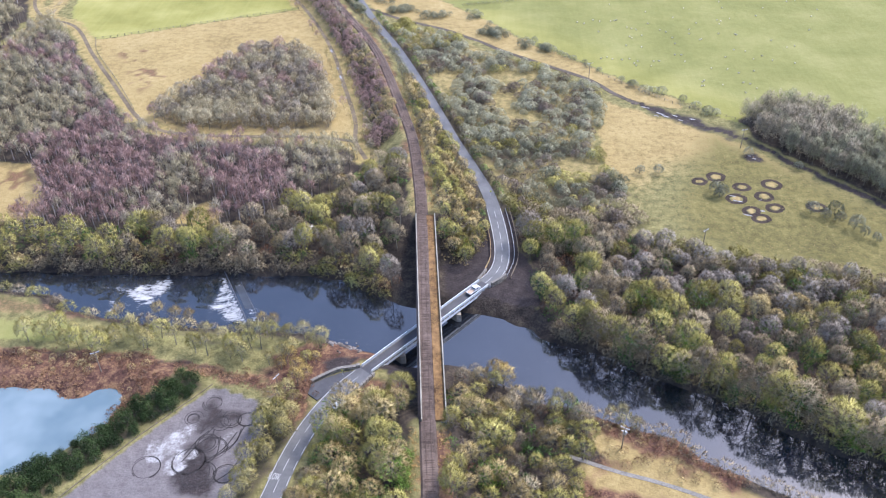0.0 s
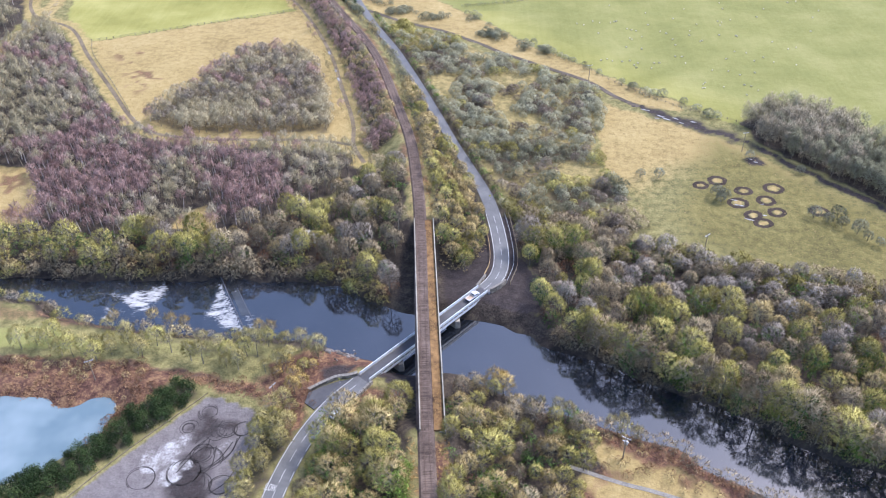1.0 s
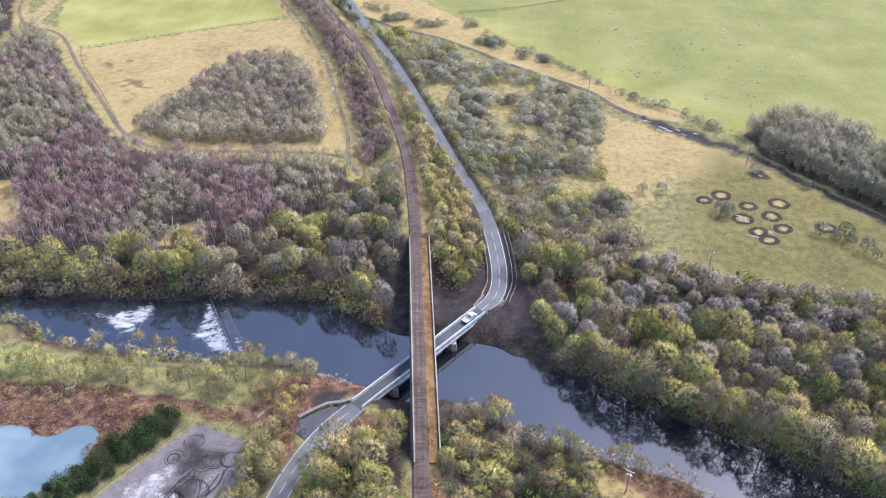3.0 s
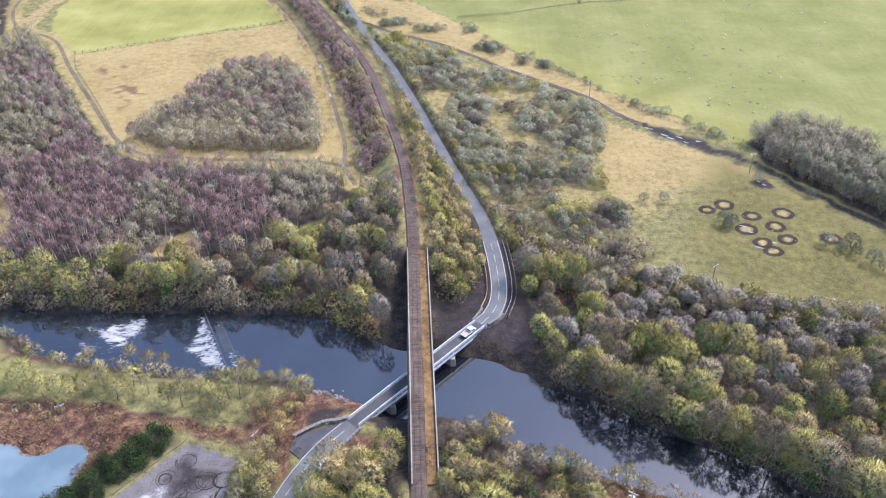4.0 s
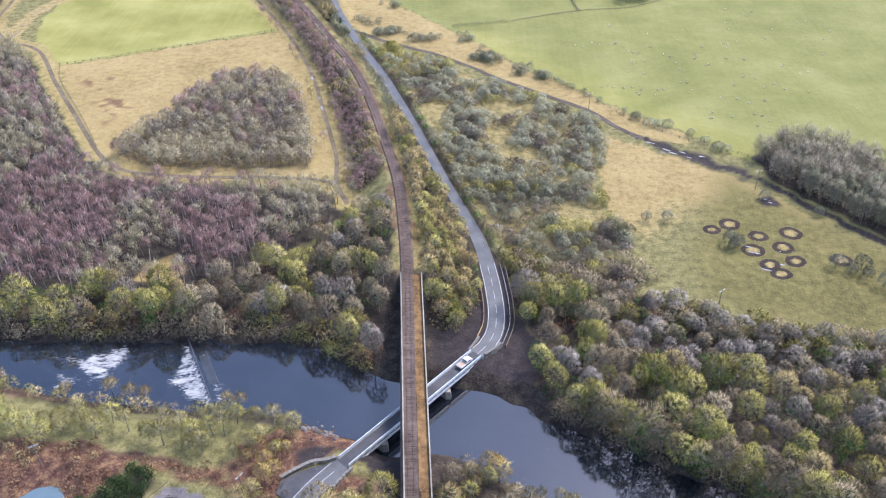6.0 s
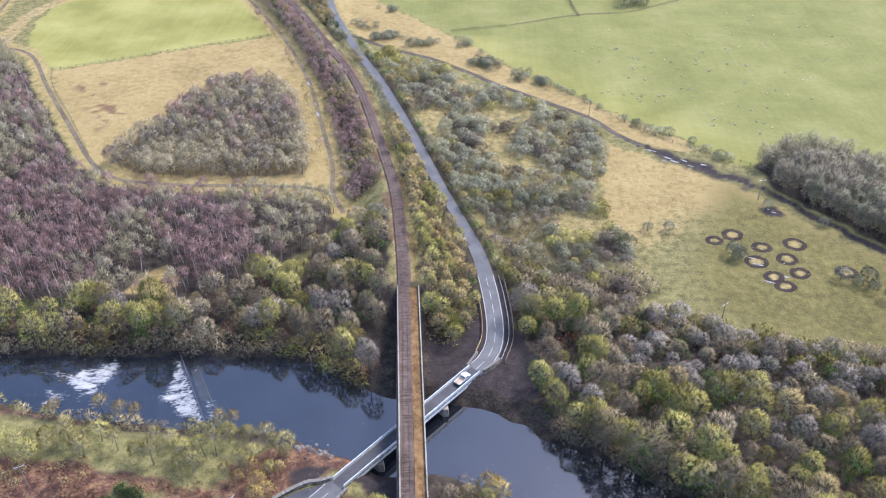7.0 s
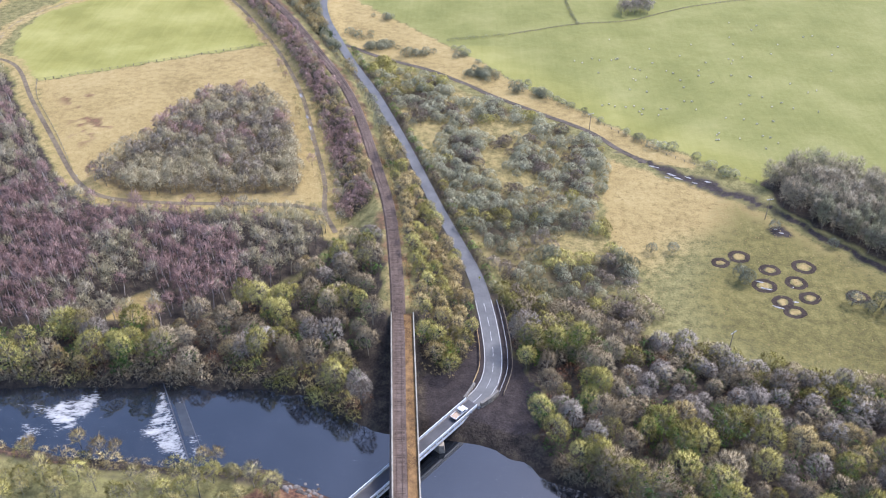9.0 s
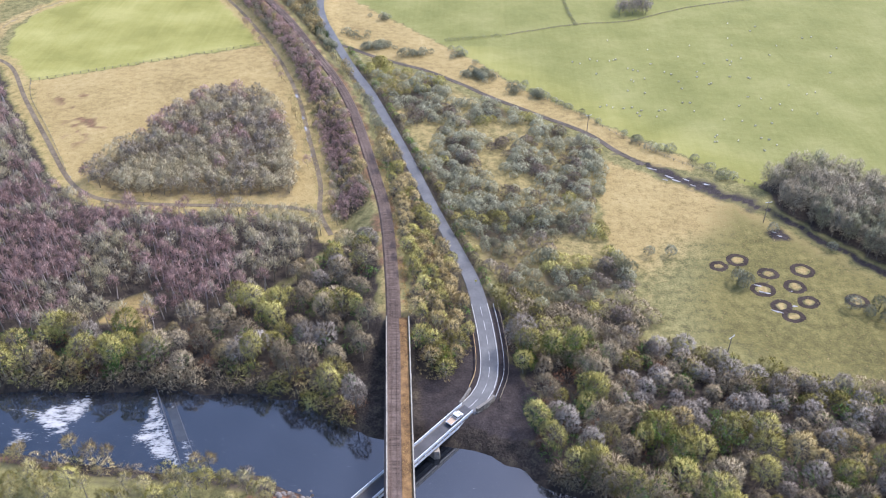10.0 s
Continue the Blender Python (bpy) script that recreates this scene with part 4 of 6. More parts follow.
def brush(rng, centres, ways, fan, length, width, up, spread):
    """Brushes of fine twigs: a fan of slivers from each centre, along its way and a little upward.
    Each row holds the three corners of a sliver and the way in which its crown swells there."""
    c, u = np.repeat(centres, fan, 0), np.repeat(ways, fan, 0)
    n = len(c)
    d = 0.85 * u + (0, 0, up) + spread * rng.normal(size=(n, 3))
    d /= np.linalg.norm(d, axis=1)[:, None]
    s = np.cross(d, u + 0.45 * rng.normal(size=(n, 3)))
    s *= (width * rng.uniform(0.6, 1.35, n) / (np.linalg.norm(s, axis=1) + 1e-9))[:, None]
    p = c + 0.2 * length * rng.normal(size=(n, 3))
    tip = p + d * length * rng.uniform(0.5, 1.35, (n, 1))
    swell = u + 0.3 * d + 0.1 * rng.normal(size=(n, 3))
    swell /= np.linalg.norm(swell, axis=1)[:, None]
    s *= np.sign((np.cross(2 * s, tip - p) * swell).sum(1))[:, None]
    return np.stack([p - s, p + s, tip, swell], 1).astype(np.float32)


def shell(rng, count, low, jitter=0.14):
    """Directions spread evenly over a ball, down to the height low."""
    k = np.arange(count) + 0.5
    e = np.clip(1 - (1 - low) * k / count, -1, 1)
    a = 2.39996 * k + rng.uniform(0, 6.28)
    u = np.stack([np.cos(a) * np.sqrt(1 - e * e), np.sin(a) * np.sqrt(1 - e * e), e], 1) + jitter * rng.normal(size=(count, 3))
    return u / np.linalg.norm(u, axis=1)[:, None]


def brush_tree(seed, h, r, base, limbs, clumps, fan, length, width, up=0.35, spread=0.5, trunk=0.22, low=-0.25, inner=0.5, branch=0.05, lean=0.5):
    """A leafless tree: trunk, limbs that fork into branches, and a brush of twigs at the end of every branch."""
    rng = np.random.RandomState(seed)
    wood = []
    centre, size = np.array([0, 0, (base + h) / 2]), np.array([r, r, (h - base) / 2])
    top = np.array([rng.uniform(-lean, lean), rng.uniform(-lean, lean), h * 0.6])
    stem = [np.array([0, 0, -0.6]), np.array([0, 0, 0.5]), top * 0.5 + rng.uniform(-0.2, 0.2, 3), top]
    for i, (a, b) in enumerate(((1.4, 1.1), (1.1, 0.85), (0.85, 0.4))):
        tri_tube(stem[i], stem[i + 1], trunk * a, trunk * b, wood)
    u = shell(rng, clumps, low)
    lobes = shell(rng, 7, 0.0, 0.5)
    bulge = (np.clip(u @ lobes.T, 0, 1) ** 5).max(1)
    ends = centre + u * size * (inner + 0.2 * bulge + rng.uniform(-0.05, 0.05, clumps))[:, None]
    if limbs:
        v = shell(rng, limbs, -0.1, 0.2)
        forks = centre + v * size * rng.uniform(0.34, 0.5, (limbs, 1))
        for f in forks:
            a = stem[2] + (stem[3] - stem[2]) * np.clip((f[2] - stem[2][2]) / (stem[3][2] - stem[2][2]) - 0.35, -0.2, 0.95)
            tri_tube(a, f, trunk * 0.5, trunk * 0.28, wood)
        near = np.argmin(((ends[:, None] - forks[None]) ** 2).sum(2), 1)
        for e, k in list(zip(ends, near))[::max(1, clumps // 36)]:
            tri_tube(forks[k], e, branch, branch * 0.5, wood)
    return np.array(wood, np.float32), brush(rng, ends, u, fan, length, width, up, spread)


def brush_bush(seed, h, r, stems, clumps, fan, length, width, up=0.2, spread=0.5):
    """A rounded leafless bush: stems from the ground and a shell of twig brushes."""
    rng = np.random.RandomState(seed)
    u = shell(rng, clumps, -0.15)
    ends = np.array([0, 0, h * 0.36]) + u * np.array([r, r, h * 0.56]) * rng.uniform(0.76, 0.92, (clumps, 1))
    wood = []
    for e in ends[:: max(1, clumps // stems)]:
        tri_tube(np.array([0, 0, -0.3]), e, 0.06, 0.02, wood)
    return np.array(wood, np.float32), brush(rng, ends, u, fan, length, width, up, spread)


def ivy_sleeve(seed, h, r, leaves, size):
    """Ivy that climbs a trunk and the feet of its limbs."""
    rng = np.random.RandomState(seed)
    z = h * rng.uniform(0.02, 1, leaves) ** 0.8
    a = rng.uniform(0, 6.28, leaves)
    d = r * (0.45 + 0.75 * np.clip(z / h, 0, 1) ** 1.5 + 0.5 * np.sin(2 * a + 0.7 * z)) * rng.uniform(0.7, 1.12, leaves)
    p = np.stack([d * np.cos(a), d * np.sin(a), z], 1)
    w, t = rng.normal(size=(leaves, 3)), rng.normal(size=(leaves, 3))
    w /= np.linalg.norm(w, axis=1)[:, None]
    t = np.cross(w, t)
    t *= (0.45 * size / np.linalg.norm(t, axis=1))[:, None]
    return np.stack([p - t, p + t, p + w * size], 1).astype(np.float32)


def leafy(seed, h, r, clumps, leaves, size):
    """An evergreen shrub or ivy-clad stem: many small leaf clumps round a few boughs."""
    rng = np.random.RandomState(seed)
    wood, crown = [], []
    for k in range(clumps):
        e, a = rng.uniform(-0.3, 1), 2.4 * k + rng.uniform(-0.5, 0.5)
        u = np.array([math.cos(a) * math.sqrt(1 - e * e), math.sin(a) * math.sqrt(1 - e * e), e])
        c = np.array([0, 0, h * 0.48]) + u * np.array([r, r, h * 0.5]) * rng.uniform(0.55, 0.95)
        tri_tube(np.array([0, 0, -0.3]), c, 0.07, 0.02, wood)
        for _ in range(leaves):
            p = c + rng.normal(size=3) * 0.22 * r
            d, s = rng.normal(size=3), rng.normal(size=3)
            d /= np.linalg.norm(d)
            s = np.cross(d, s)
            s /= np.linalg.norm(s) + 1e-9
            crown.append((p - s * size * 0.45, p + s * size * 0.45, p + d * size))
    return np.array(wood, np.float32), np.array(crown, np.float32)


def tri_mesh(name, tris, material):
    """Single triangles; a fourth row gives the normal by which a sliver shades as part of its rounded crown."""
    n = len(tris)
    me = raw_mesh(name, tris[:, :3].reshape(-1, 3), np.arange(3 * n).reshape(n, 3), material, tris.shape[1] == 4)
    if tris.shape[1] == 4:
        me.normals_split_custom_set_from_vertices(np.repeat(tris[:, 3], 3, 0))
    return me


def scatter(poly, gap, seed, keep_off=(), jitter=0.42):
    """Places inside a polygon, about gap apart, clear of the (line, distance) pairs given."""
    rng = np.random.RandomState(seed)
    p = np.array(poly)
    xs, ys = np.arange(p[:, 0].min(), p[:, 0].max(), gap), np.arange(p[:, 1].min(), p[:, 1].max(), gap * 0.87)
    gx, gy = np.meshgrid(xs, ys)
    gx[1::2] += gap / 2
    q = np.stack([gx.ravel(), gy.ravel()], 1) + rng.uniform(-jitter, jitter, (gx.size, 2)) * gap
    ok = inside(poly, q)
    ok &= (q[:, 0] > -310) & (q[:, 0] < 245) & (q[:, 1] > 108) & (q[:, 1] < 560)
    for line, d in keep_off:
        ok[ok] = away(line, q[ok]) > d
    return q[ok]


def stuff(name, protos, spots, seed, lo, hi, bark, twigs, label, category):
    """A wood too dense to count: many plants joined into one crown mesh with its stems."""
    rng = np.random.RandomState(seed)
    z = ground_height(spots)
    woods, crowns = [], []
    for (x, y), h in zip(spots, z):
        w, c = protos[rng.randint(len(protos))]
        a, s, t = rng.uniform(0, 6.28), rng.uniform(lo, hi), rng.uniform(0.9, 1.12)
        rot = np.array([[math.cos(a), -math.sin(a), 0], [math.sin(a), math.cos(a), 0], [0, 0, t]], np.float32) * s
        off = np.array([x, y, h - 0.05], np.float32)
        woods.append(w @ rot.T + off)
        c = c @ rot.T
        c[:, :3] += off
        c[:, 3] /= np.linalg.norm(c[:, 3], axis=1)[:, None]
        crowns.append(c)
    ob = tagged(new(name, tri_mesh(name, np.concatenate(crowns), twigs)), label, category, kind="stuff")
    stems = part("stems", tri_mesh("stems", np.concatenate(woods), bark), None, ob)
    tagged(stems, kind="stuff")
    return ob


def plants(name, protos, spots, seed, lo, hi, label, category, group, names=("trunk", "crown")):
    """Plants that one could count, each a thing with its parts. protos: pairs of ready meshes."""
    rng = np.random.RandomState(seed)
    for (x, y), h in zip(spots, ground_height(np.asarray(spots, float))):
        pieces = protos[rng.randint(len(protos))]
        s = rng.uniform(lo, hi)
        m = Matrix.LocRotScale((x, y, h - 0.05), Euler((0, 0, rng.uniform(0, 6.28))), (s * rng.uniform(0.82, 1.15), s * rng.uniform(0.82, 1.15), s * rng.uniform(0.85, 1.18)))
        ob = thing(name, label, category, None, group)
        ob.matrix_basis = m
        for piece, me in zip((*names, "ivy"), pieces):
            part(piece, me, None, ob)


def meshes(protos, bark, twigs, names=("trunk", "crown")):
    return [(tri_mesh(names[0], w, bark), tri_mesh(names[1], c, twigs)) for w, c in protos]


big = [brush_tree(100 + k, 12.0 + k % 3, 4.4 + 0.5 * (k % 3), 1.4, 8, 230, 8, 1.05, 0.05, up=0.15, spread=0.5, inner=0.66) for k in range(6)]
small = [brush_tree(200 + k, 8.0, 3.2, 0.8, 6, 120, 7, 0.95, 0.05, up=0.2, spread=0.5, trunk=0.16, inner=0.64) for k in range(5)]
round_small = [brush_tree(230 + k, 6.4, 3.3, 0.0, 5, 150, 8, 0.75, 0.048, up=0.05, spread=0.75, trunk=0.14, low=-0.35, inner=0.7) for k in range(5)]
airy = [brush_tree(270 + k, 9.0, 2.6, 2.0, 7, 60, 7, 1.3, 0.038, up=0.8, spread=0.4, trunk=0.16) for k in range(4)]
light = [brush_tree(250 + k, 11.5, 4.4, 0.8, 6, 110, 5, 1.2, 0.082, up=0.15, spread=0.5, inner=0.64) for k in range(4)]
tall = [brush_tree(280 + k, 12.5, 3.0, 0.0, 4, 110, 4, 1.3, 0.068, up=0.4, spread=0.65, trunk=0.1, branch=0.05, low=-0.8, inner=0.62) for k in range(4)]
birches = [brush_tree(300 + k, 10.0, 2.3, 2.4, 0, 58, 3, 1.35, 0.08, up=0.6, spread=0.5, trunk=0.17, lean=0.9) for k in range(6)]
saplings = [brush_tree(350 + k, 7.5, 2.8, 0.4, 0, 75, 4, 1.05, 0.076, up=0.4, spread=0.65, trunk=0.12, inner=0.62) for k in range(5)]
thicket = [brush_bush(400 + k, 3.2, 2.0, 3, 48, 4, 0.75, 0.062, up=0.2, spread=0.5) for k in range(5)]
shrubs = [brush_bush(450 + k, 3.4, 2.4, 4, 165, 3, 0.5, 0.07, up=0.1, spread=1.1) for k in range(5)]
ivy = [leafy(500 + k, 5.0, 2.0, 26, 20, 0.34) for k in range(3)]
laurel = [leafy(550 + k, 3.0, 2.2, 24, 20, 0.36) for k in range(3)]
sleeves = [ivy_sleeve(580 + k, 10.4, 3.5, 760, 0.42) for k in range(3)]

KEEP = ((RAIL, 4.4), (ROAD_S, 5.0), (ROAD_N, 4.6))
OLIVE, GREY, TAN = (meshes(big, M_bark, m) for m in (M_twig_olive, M_twig_grey, M_twig_tan))
OLIVE_S, GREY_S, TAN_S, WILLOW_S = (meshes(small, M_bark, m) for m in (M_twig_olive, M_twig_grey, M_twig_tan, M_twig_willow))
MAUVE, MAUVE_R, OLIVE_R = meshes(big, M_bark, M_twig_mauve), meshes(round_small, M_bark, M_twig_mauve), meshes(round_small, M_bark, M_twig_olive)
GREY_R = meshes(round_small, M_bark, M_twig_grey)
SLEEVES = [tri_mesh("ivy", t, M_leaf_ivy) for t in sleeves] + [tri_mesh("ivy", t, M_leaf_bright) for t in sleeves]
OLIVE_IVY = [(w, c, SLEEVES[k % 6]) for k, (w, c) in enumerate(OLIVE)]
TAN_IVY = [(w, c, SLEEVES[(k + 3) % 6]) for k, (w, c) in enumerate(TAN)]
GREY_IVY = [(w, c, SLEEVES[(k + 1) % 6]) for k, (w, c) in enumerate(GREY)]
IVY = meshes(ivy, M_bark, M_leaf_ivy, ("stem", "foliage"))
LAUREL = meshes(laurel, M_bark, M_leaf_yew, ("stem", "foliage"))
AIRY = meshes(airy, M_bark, M_twig_willow)
GOLD, GOLD_S = meshes(airy, M_bark, M_twig_gold), meshes(small, M_bark, M_twig_gold)
SAGE_R = meshes(round_small, M_bark, M_twig_slate)
SAGE = meshes(shrubs, M_bark, M_twig_sage, ("stem", "crown"))


def mixed(poly, gap, seed, lo, hi, kinds, group, keep=KEEP, trim=None):
    """Trees of several tones over one polygon; kinds: (share, protos, name, label, category)."""
    spots = scatter(poly, gap, seed, keep)
    if trim is not None:
        spots = spots[trim(spots)]
    rng = np.random.RandomState(seed + 1)
    pick = rng.rand(len(spots)) * 0.75 + 0.25 * (0.5 + 0.5 * soft_noise(spots, 18, seed))
    first = 0.0
    total = sum(k[0] for k in kinds)
    for share, protos, name, label, category in kinds:
        last = first + share / total
        some = spots[(pick >= first) & (pick < last + (1e-6 if last > 0.999 else 0))]
        if len(some):
            names = ("stem", "foliage") if category == "shrub" else ("trunk", "crown")
            plants(name, protos, some, seed + 2, lo, hi, label, category, group, names)
        first = last


T_OLIVE = "bare winter tree with mossy olive twigs"
T_GREY = "bare winter tree with grey-brown twigs"
T_TAN = "bare winter tree with straw-brown twigs"
T_IVY = "dark green ivy-clad shrub among bare trees"
T_MAUVE = "bare winter tree with pale mauve-grey twigs"
T_CLAD = "bare winter tree with an ivy-clad trunk"
T_THORN = "rounded bare thorn tree with mauve-grey twigs"


def upper_wood(q):
    """The low thorny part of the riverside wood, next to the pasture."""
    return (q[:, 1] > 209 - 0.12 * (q[:, 0] - 60)) & (q[:, 0] > 42)


mixed(BANK_WOOD, 6.8, 11, 0.58, 1.0, ((4, OLIVE, "riverside_tree", T_OLIVE, "tree"), (3, GREY, "riverside_tree", T_GREY, "tree"), (1, MAUVE, "riverside_tree", T_MAUVE, "tree"), (1, TAN_S, "riverside_tree", T_TAN, "tree"), (1.2, OLIVE_IVY, "ivy_clad_tree", T_CLAD, "tree")), "trees on the north bank", trim=lambda q: (q[:, 0] > -120))
mixed(WEDGE_WOOD, 4.6, 12, 0.75, 1.15, ((4, TAN_S, "bare_tree", T_TAN, "tree"), (3, OLIVE_S, "bare_tree", T_OLIVE, "tree")), "trees between railway and road")
mixed(SOUTH_EAST_WOOD, 6.8, 13, 0.55, 1.02, ((4, OLIVE, "woodland_tree", T_OLIVE, "tree"), (2, GREY, "woodland_tree", T_GREY, "tree"), (1, MAUVE, "woodland_tree", T_MAUVE, "tree"), (1, TAN, "woodland_tree", T_TAN, "tree"), (2.4, OLIVE_IVY, "ivy_clad_tree", T_CLAD, "tree"), (1.4, GREY_IVY, "ivy_clad_tree", T_CLAD, "tree"), (0.6, IVY, "ivy_shrub", T_IVY, "shrub")), "trees of the riverside wood", trim=lambda q: (q[:, 0] < 125) & ~upper_wood(q))
mixed(SOUTH_EAST_WOOD, 5.6, 19, 0.6, 1.15, ((5, MAUVE_R, "thorn_tree", T_THORN, "tree"), (2, GREY_R, "thorn_tree", "rounded bare thorn tree with grey-brown twigs", "tree"), (1.2, OLIVE_R, "thorn_tree", "rounded bare thorn tree with olive twigs", "tree")), "thorn trees beside the pasture", trim=lambda q: (q[:, 0] < 125) & upper_wood(q))
mixed(SOUTH_WOOD, 5.6, 14, 0.65, 1.0, ((4, TAN, "bare_tree", T_TAN, "tree"), (3, OLIVE, "bare_tree", T_OLIVE, "tree"), (3, TAN_IVY, "ivy_clad_tree", T_CLAD, "tree"), (1, GREY_S, "bare_tree", T_GREY, "tree"), (2, IVY, "ivy_shrub", T_IVY, "shrub")), "trees beside the lane", keep=((ROAD_S, 7.2), (RAIL, 6.0)))
mixed(SOUTH_EAST_SCRUB, 4.9, 15, 0.62, 1.1, ((3, TAN_S, "bare_tree", T_TAN, "tree"), (3, OLIVE_S, "bare_tree", T_OLIVE, "tree"), (1.2, GREY_S, "bare_tree", T_GREY, "tree"), (1.2, IVY, "ivy_shrub", T_IVY, "shrub")), "small trees on the south bank")
mixed(WILLOWS, 5.4, 16, 0.65, 1.15, ((2, AIRY, "willow_tree", "slender bare willow with yellow-olive shoots", "tree"), (2, WILLOW_S, "willow_tree", "bare willow with yellow-olive shoots", "tree"), (2, OLIVE_S, "bare_tree", T_OLIVE, "tree")), "willows along the river meadow")
mixed(LOT_HEDGE, 3.6, 17, 0.75, 1.1, ((3, WILLOW_S, "willow_tree", "bare willow with yellow-olive shoots", "tree"), (1, OLIVE_S, "bare_tree", T_OLIVE, "tree")), "willows between lane and gravel lot", keep=((ROAD_S, 4.0), (RAIL, 5)))
mixed(EVERGREENS, 2.7, 18, 0.55, 1.1, ((4, LAUREL, "evergreen_shrub", "dense dark green evergreen shrub beside the pond", "shrub"), (0.35, SAGE, "pond_bush", "bare grey bush among the evergreens", "shrub")), "evergreen hedge by the gravel lot")
EAST_BANK = curve([tuple(p) for p in NORTH_BANK[(NORTH_BANK[:, 0] > 34) & (NORTH_BANK[:, 0] < 124)][::3]], 5.2)
for k_, (protos_, name_, label_) in enumerate(((GREY, "riverside_tree", T_GREY), (OLIVE, "riverside_tree", T_OLIVE), (GREY_IVY, "ivy_clad_tree", T_CLAD))):
    plants(name_, protos_, (EAST_BANK - sides(EAST_BANK) * 1.6)[k_::3], 20 + k_, 0.95, 1.25, label_ + " leaning over the water", "tree", "trees at the water's edge")


def tones(name, protos, spots, seed, lo, hi, shares, label, category, drift=None):
    """One wood in patches of several tones; shares: (upper bound, bark, twigs, words for the tone)."""
    pick = 0.5 + 0.35 * soft_noise(spots, 26, seed) + 0.15 * soft_noise(spots, 7, seed + 1) + np.random.RandomState(seed).uniform(-0.22, 0.22, len(spots))
    if drift is not None:
        pick = pick + drift(spots)
    first = -9.0
    for k, (last, bark, twigs, words) in enumerate(shares):
        some = spots[(pick >= first) & (pick < last)]
        if len(some):
            stuff(name, protos, some, seed + k, lo, hi, bark, twigs, label % words, category)
        first = last


WOOD_SPOTS = np.vstack([scatter(p, 3.85, 30 + k, ((LOOP_PATH, 8.5), (WEST_PATH, 4), (EAST_PATH, 3.0), (RAIL, 6))) for k, p in enumerate((BIRCH_WOOD, NORTH_WEST_WOOD))])
WOOD_SPOTS = WOOD_SPOTS[~inside(CLEARING, WOOD_SPOTS) & ~inside(GLADE, WOOD_SPOTS)]
THREE = ((0.47, M_birch_bark, M_twig_purple, "purple-brown"), (0.6, M_bark, M_twig_ash, "grey-brown"), (9.0, M_bark, M_twig_moss, "pale mossy"))
tones("birch_wood", birches, WOOD_SPOTS, 31, 0.72, 1.15, THREE, "dense leafless birch wood with %s twigs", "woodland", lambda q: np.clip((q[:, 1] - 290) / 160, -0.16, 0.16))
tones("scrub_wood", saplings, scatter(CLUMP, 3.7, 33), 134, 0.75, 1.15, ((0.27, M_birch_bark, M_twig_purple, "purple-brown"), (0.4, M_bark, M_twig_mauve, "mauve-grey"), (0.58, M_bark, M_twig_ash, "grey-brown"), (9.0, M_bark, M_twig_moss, "pale mossy")), "thicket of leafless scrub trees with %s twigs", "woodland")
tones("line_scrub", saplings, scatter(LINE_SCRUB, 2.9, 35, ((RAIL, 3.8), (EAST_PATH, 3.5))), 37, 0.4, 0.8, ((0.58, M_bark, M_twig_purple, "purple-brown"), (0.7, M_bark, M_twig_ash, "grey-brown"), (9.0, M_bark, M_twig_tan, "straw-brown")), "leafless scrub with %s twigs along the railway", "scrub")
tones("verge_scrub", saplings, scatter(WEDGE_SCRUB, 3.0, 36, ((RAIL, 3.6), (ROAD_N, 2.8))), 38, 0.5, 1.0, ((0.25, M_bark, M_twig_ash, "grey-brown"), (0.55, M_bark, M_twig_sage, "grey-green"), (9.0, M_bark, M_twig_tan, "straw-brown")), "leafless scrub with %s twigs between railway and road", "scrub")
tones("plantation", tall, scatter(PLANTATION, 3.6, 38, ((MUD_TRACK, 3.4),)), 39, 0.75, 1.05, ((0.48, M_bark, M_twig_ash, "grey-brown"), (9.0, M_bark, M_twig_sage, "grey-green")), "block of tall bare trees with %s twigs", "woodland")
tones("far_bank_wood", light, np.vstack([s[(s[:, 0] <= -118) | (s[:, 0] >= 125)] for s in (scatter(BANK_WOOD, 7.0, 61), scatter(SOUTH_EAST_WOOD, 7.4, 62))]), 63, 0.75, 1.1, ((0.5, M_bark, M_twig_grey, "grey-brown"), (9.0, M_bark, M_twig_olive, "olive")), "riverside wood of bare trees with %s twigs", "woodland")
# low growth along the water's edge and under the trees
def edge_spots(line, gap, seed, lo, hi):
    rng = np.random.RandomState(seed)
    keep = line[(line[:, 0] > -300) & (line[:, 0] < 150)]
    fine = curve([tuple(p) for p in keep[::3]], gap)
    n = sides(fine)
    q = fine + n * rng.uniform(lo, hi, len(fine))[:, None] + rng.uniform(-0.8, 0.8, fine.shape)
    open_bank = inside([(-30, 200), (24, 196), (24, 230), (-30, 230)], q) | inside([(-50, 176), (-4, 172), (-4, 196), (-50, 196)], q)
    return q[~open_bank]


NORTH_EDGE = np.vstack([edge_spots(NORTH_BANK, 2.0, 64, -2.6, -0.3), edge_spots(NORTH_BANK, 2.2, 67, -6.5, -2.6)])
SOUTH_EDGE = edge_spots(SOUTH_BANK, 3.2, 65, 0.5, 5.0)
tones("bank_growth", thicket, np.vstack([NORTH_EDGE, SOUTH_EDGE]), 66, 0.75, 1.5, ((0.62, M_bark, M_twig_grey, "grey-brown"), (0.78, M_bark, M_twig_olive, "olive"), (9.0, M_bark, M_twig_tan, "straw-brown")), "tangle of bare bushes with %s twigs on the river bank", "scrub")
EDGE_BAND = scatter([(18, 242), (45, 248), (68, 242), (85, 233), (112, 227), (142, 222), (140, 211), (112, 214), (85, 221), (60, 230), (40, 235), (22, 230)], 4.3, 78, KEEP)
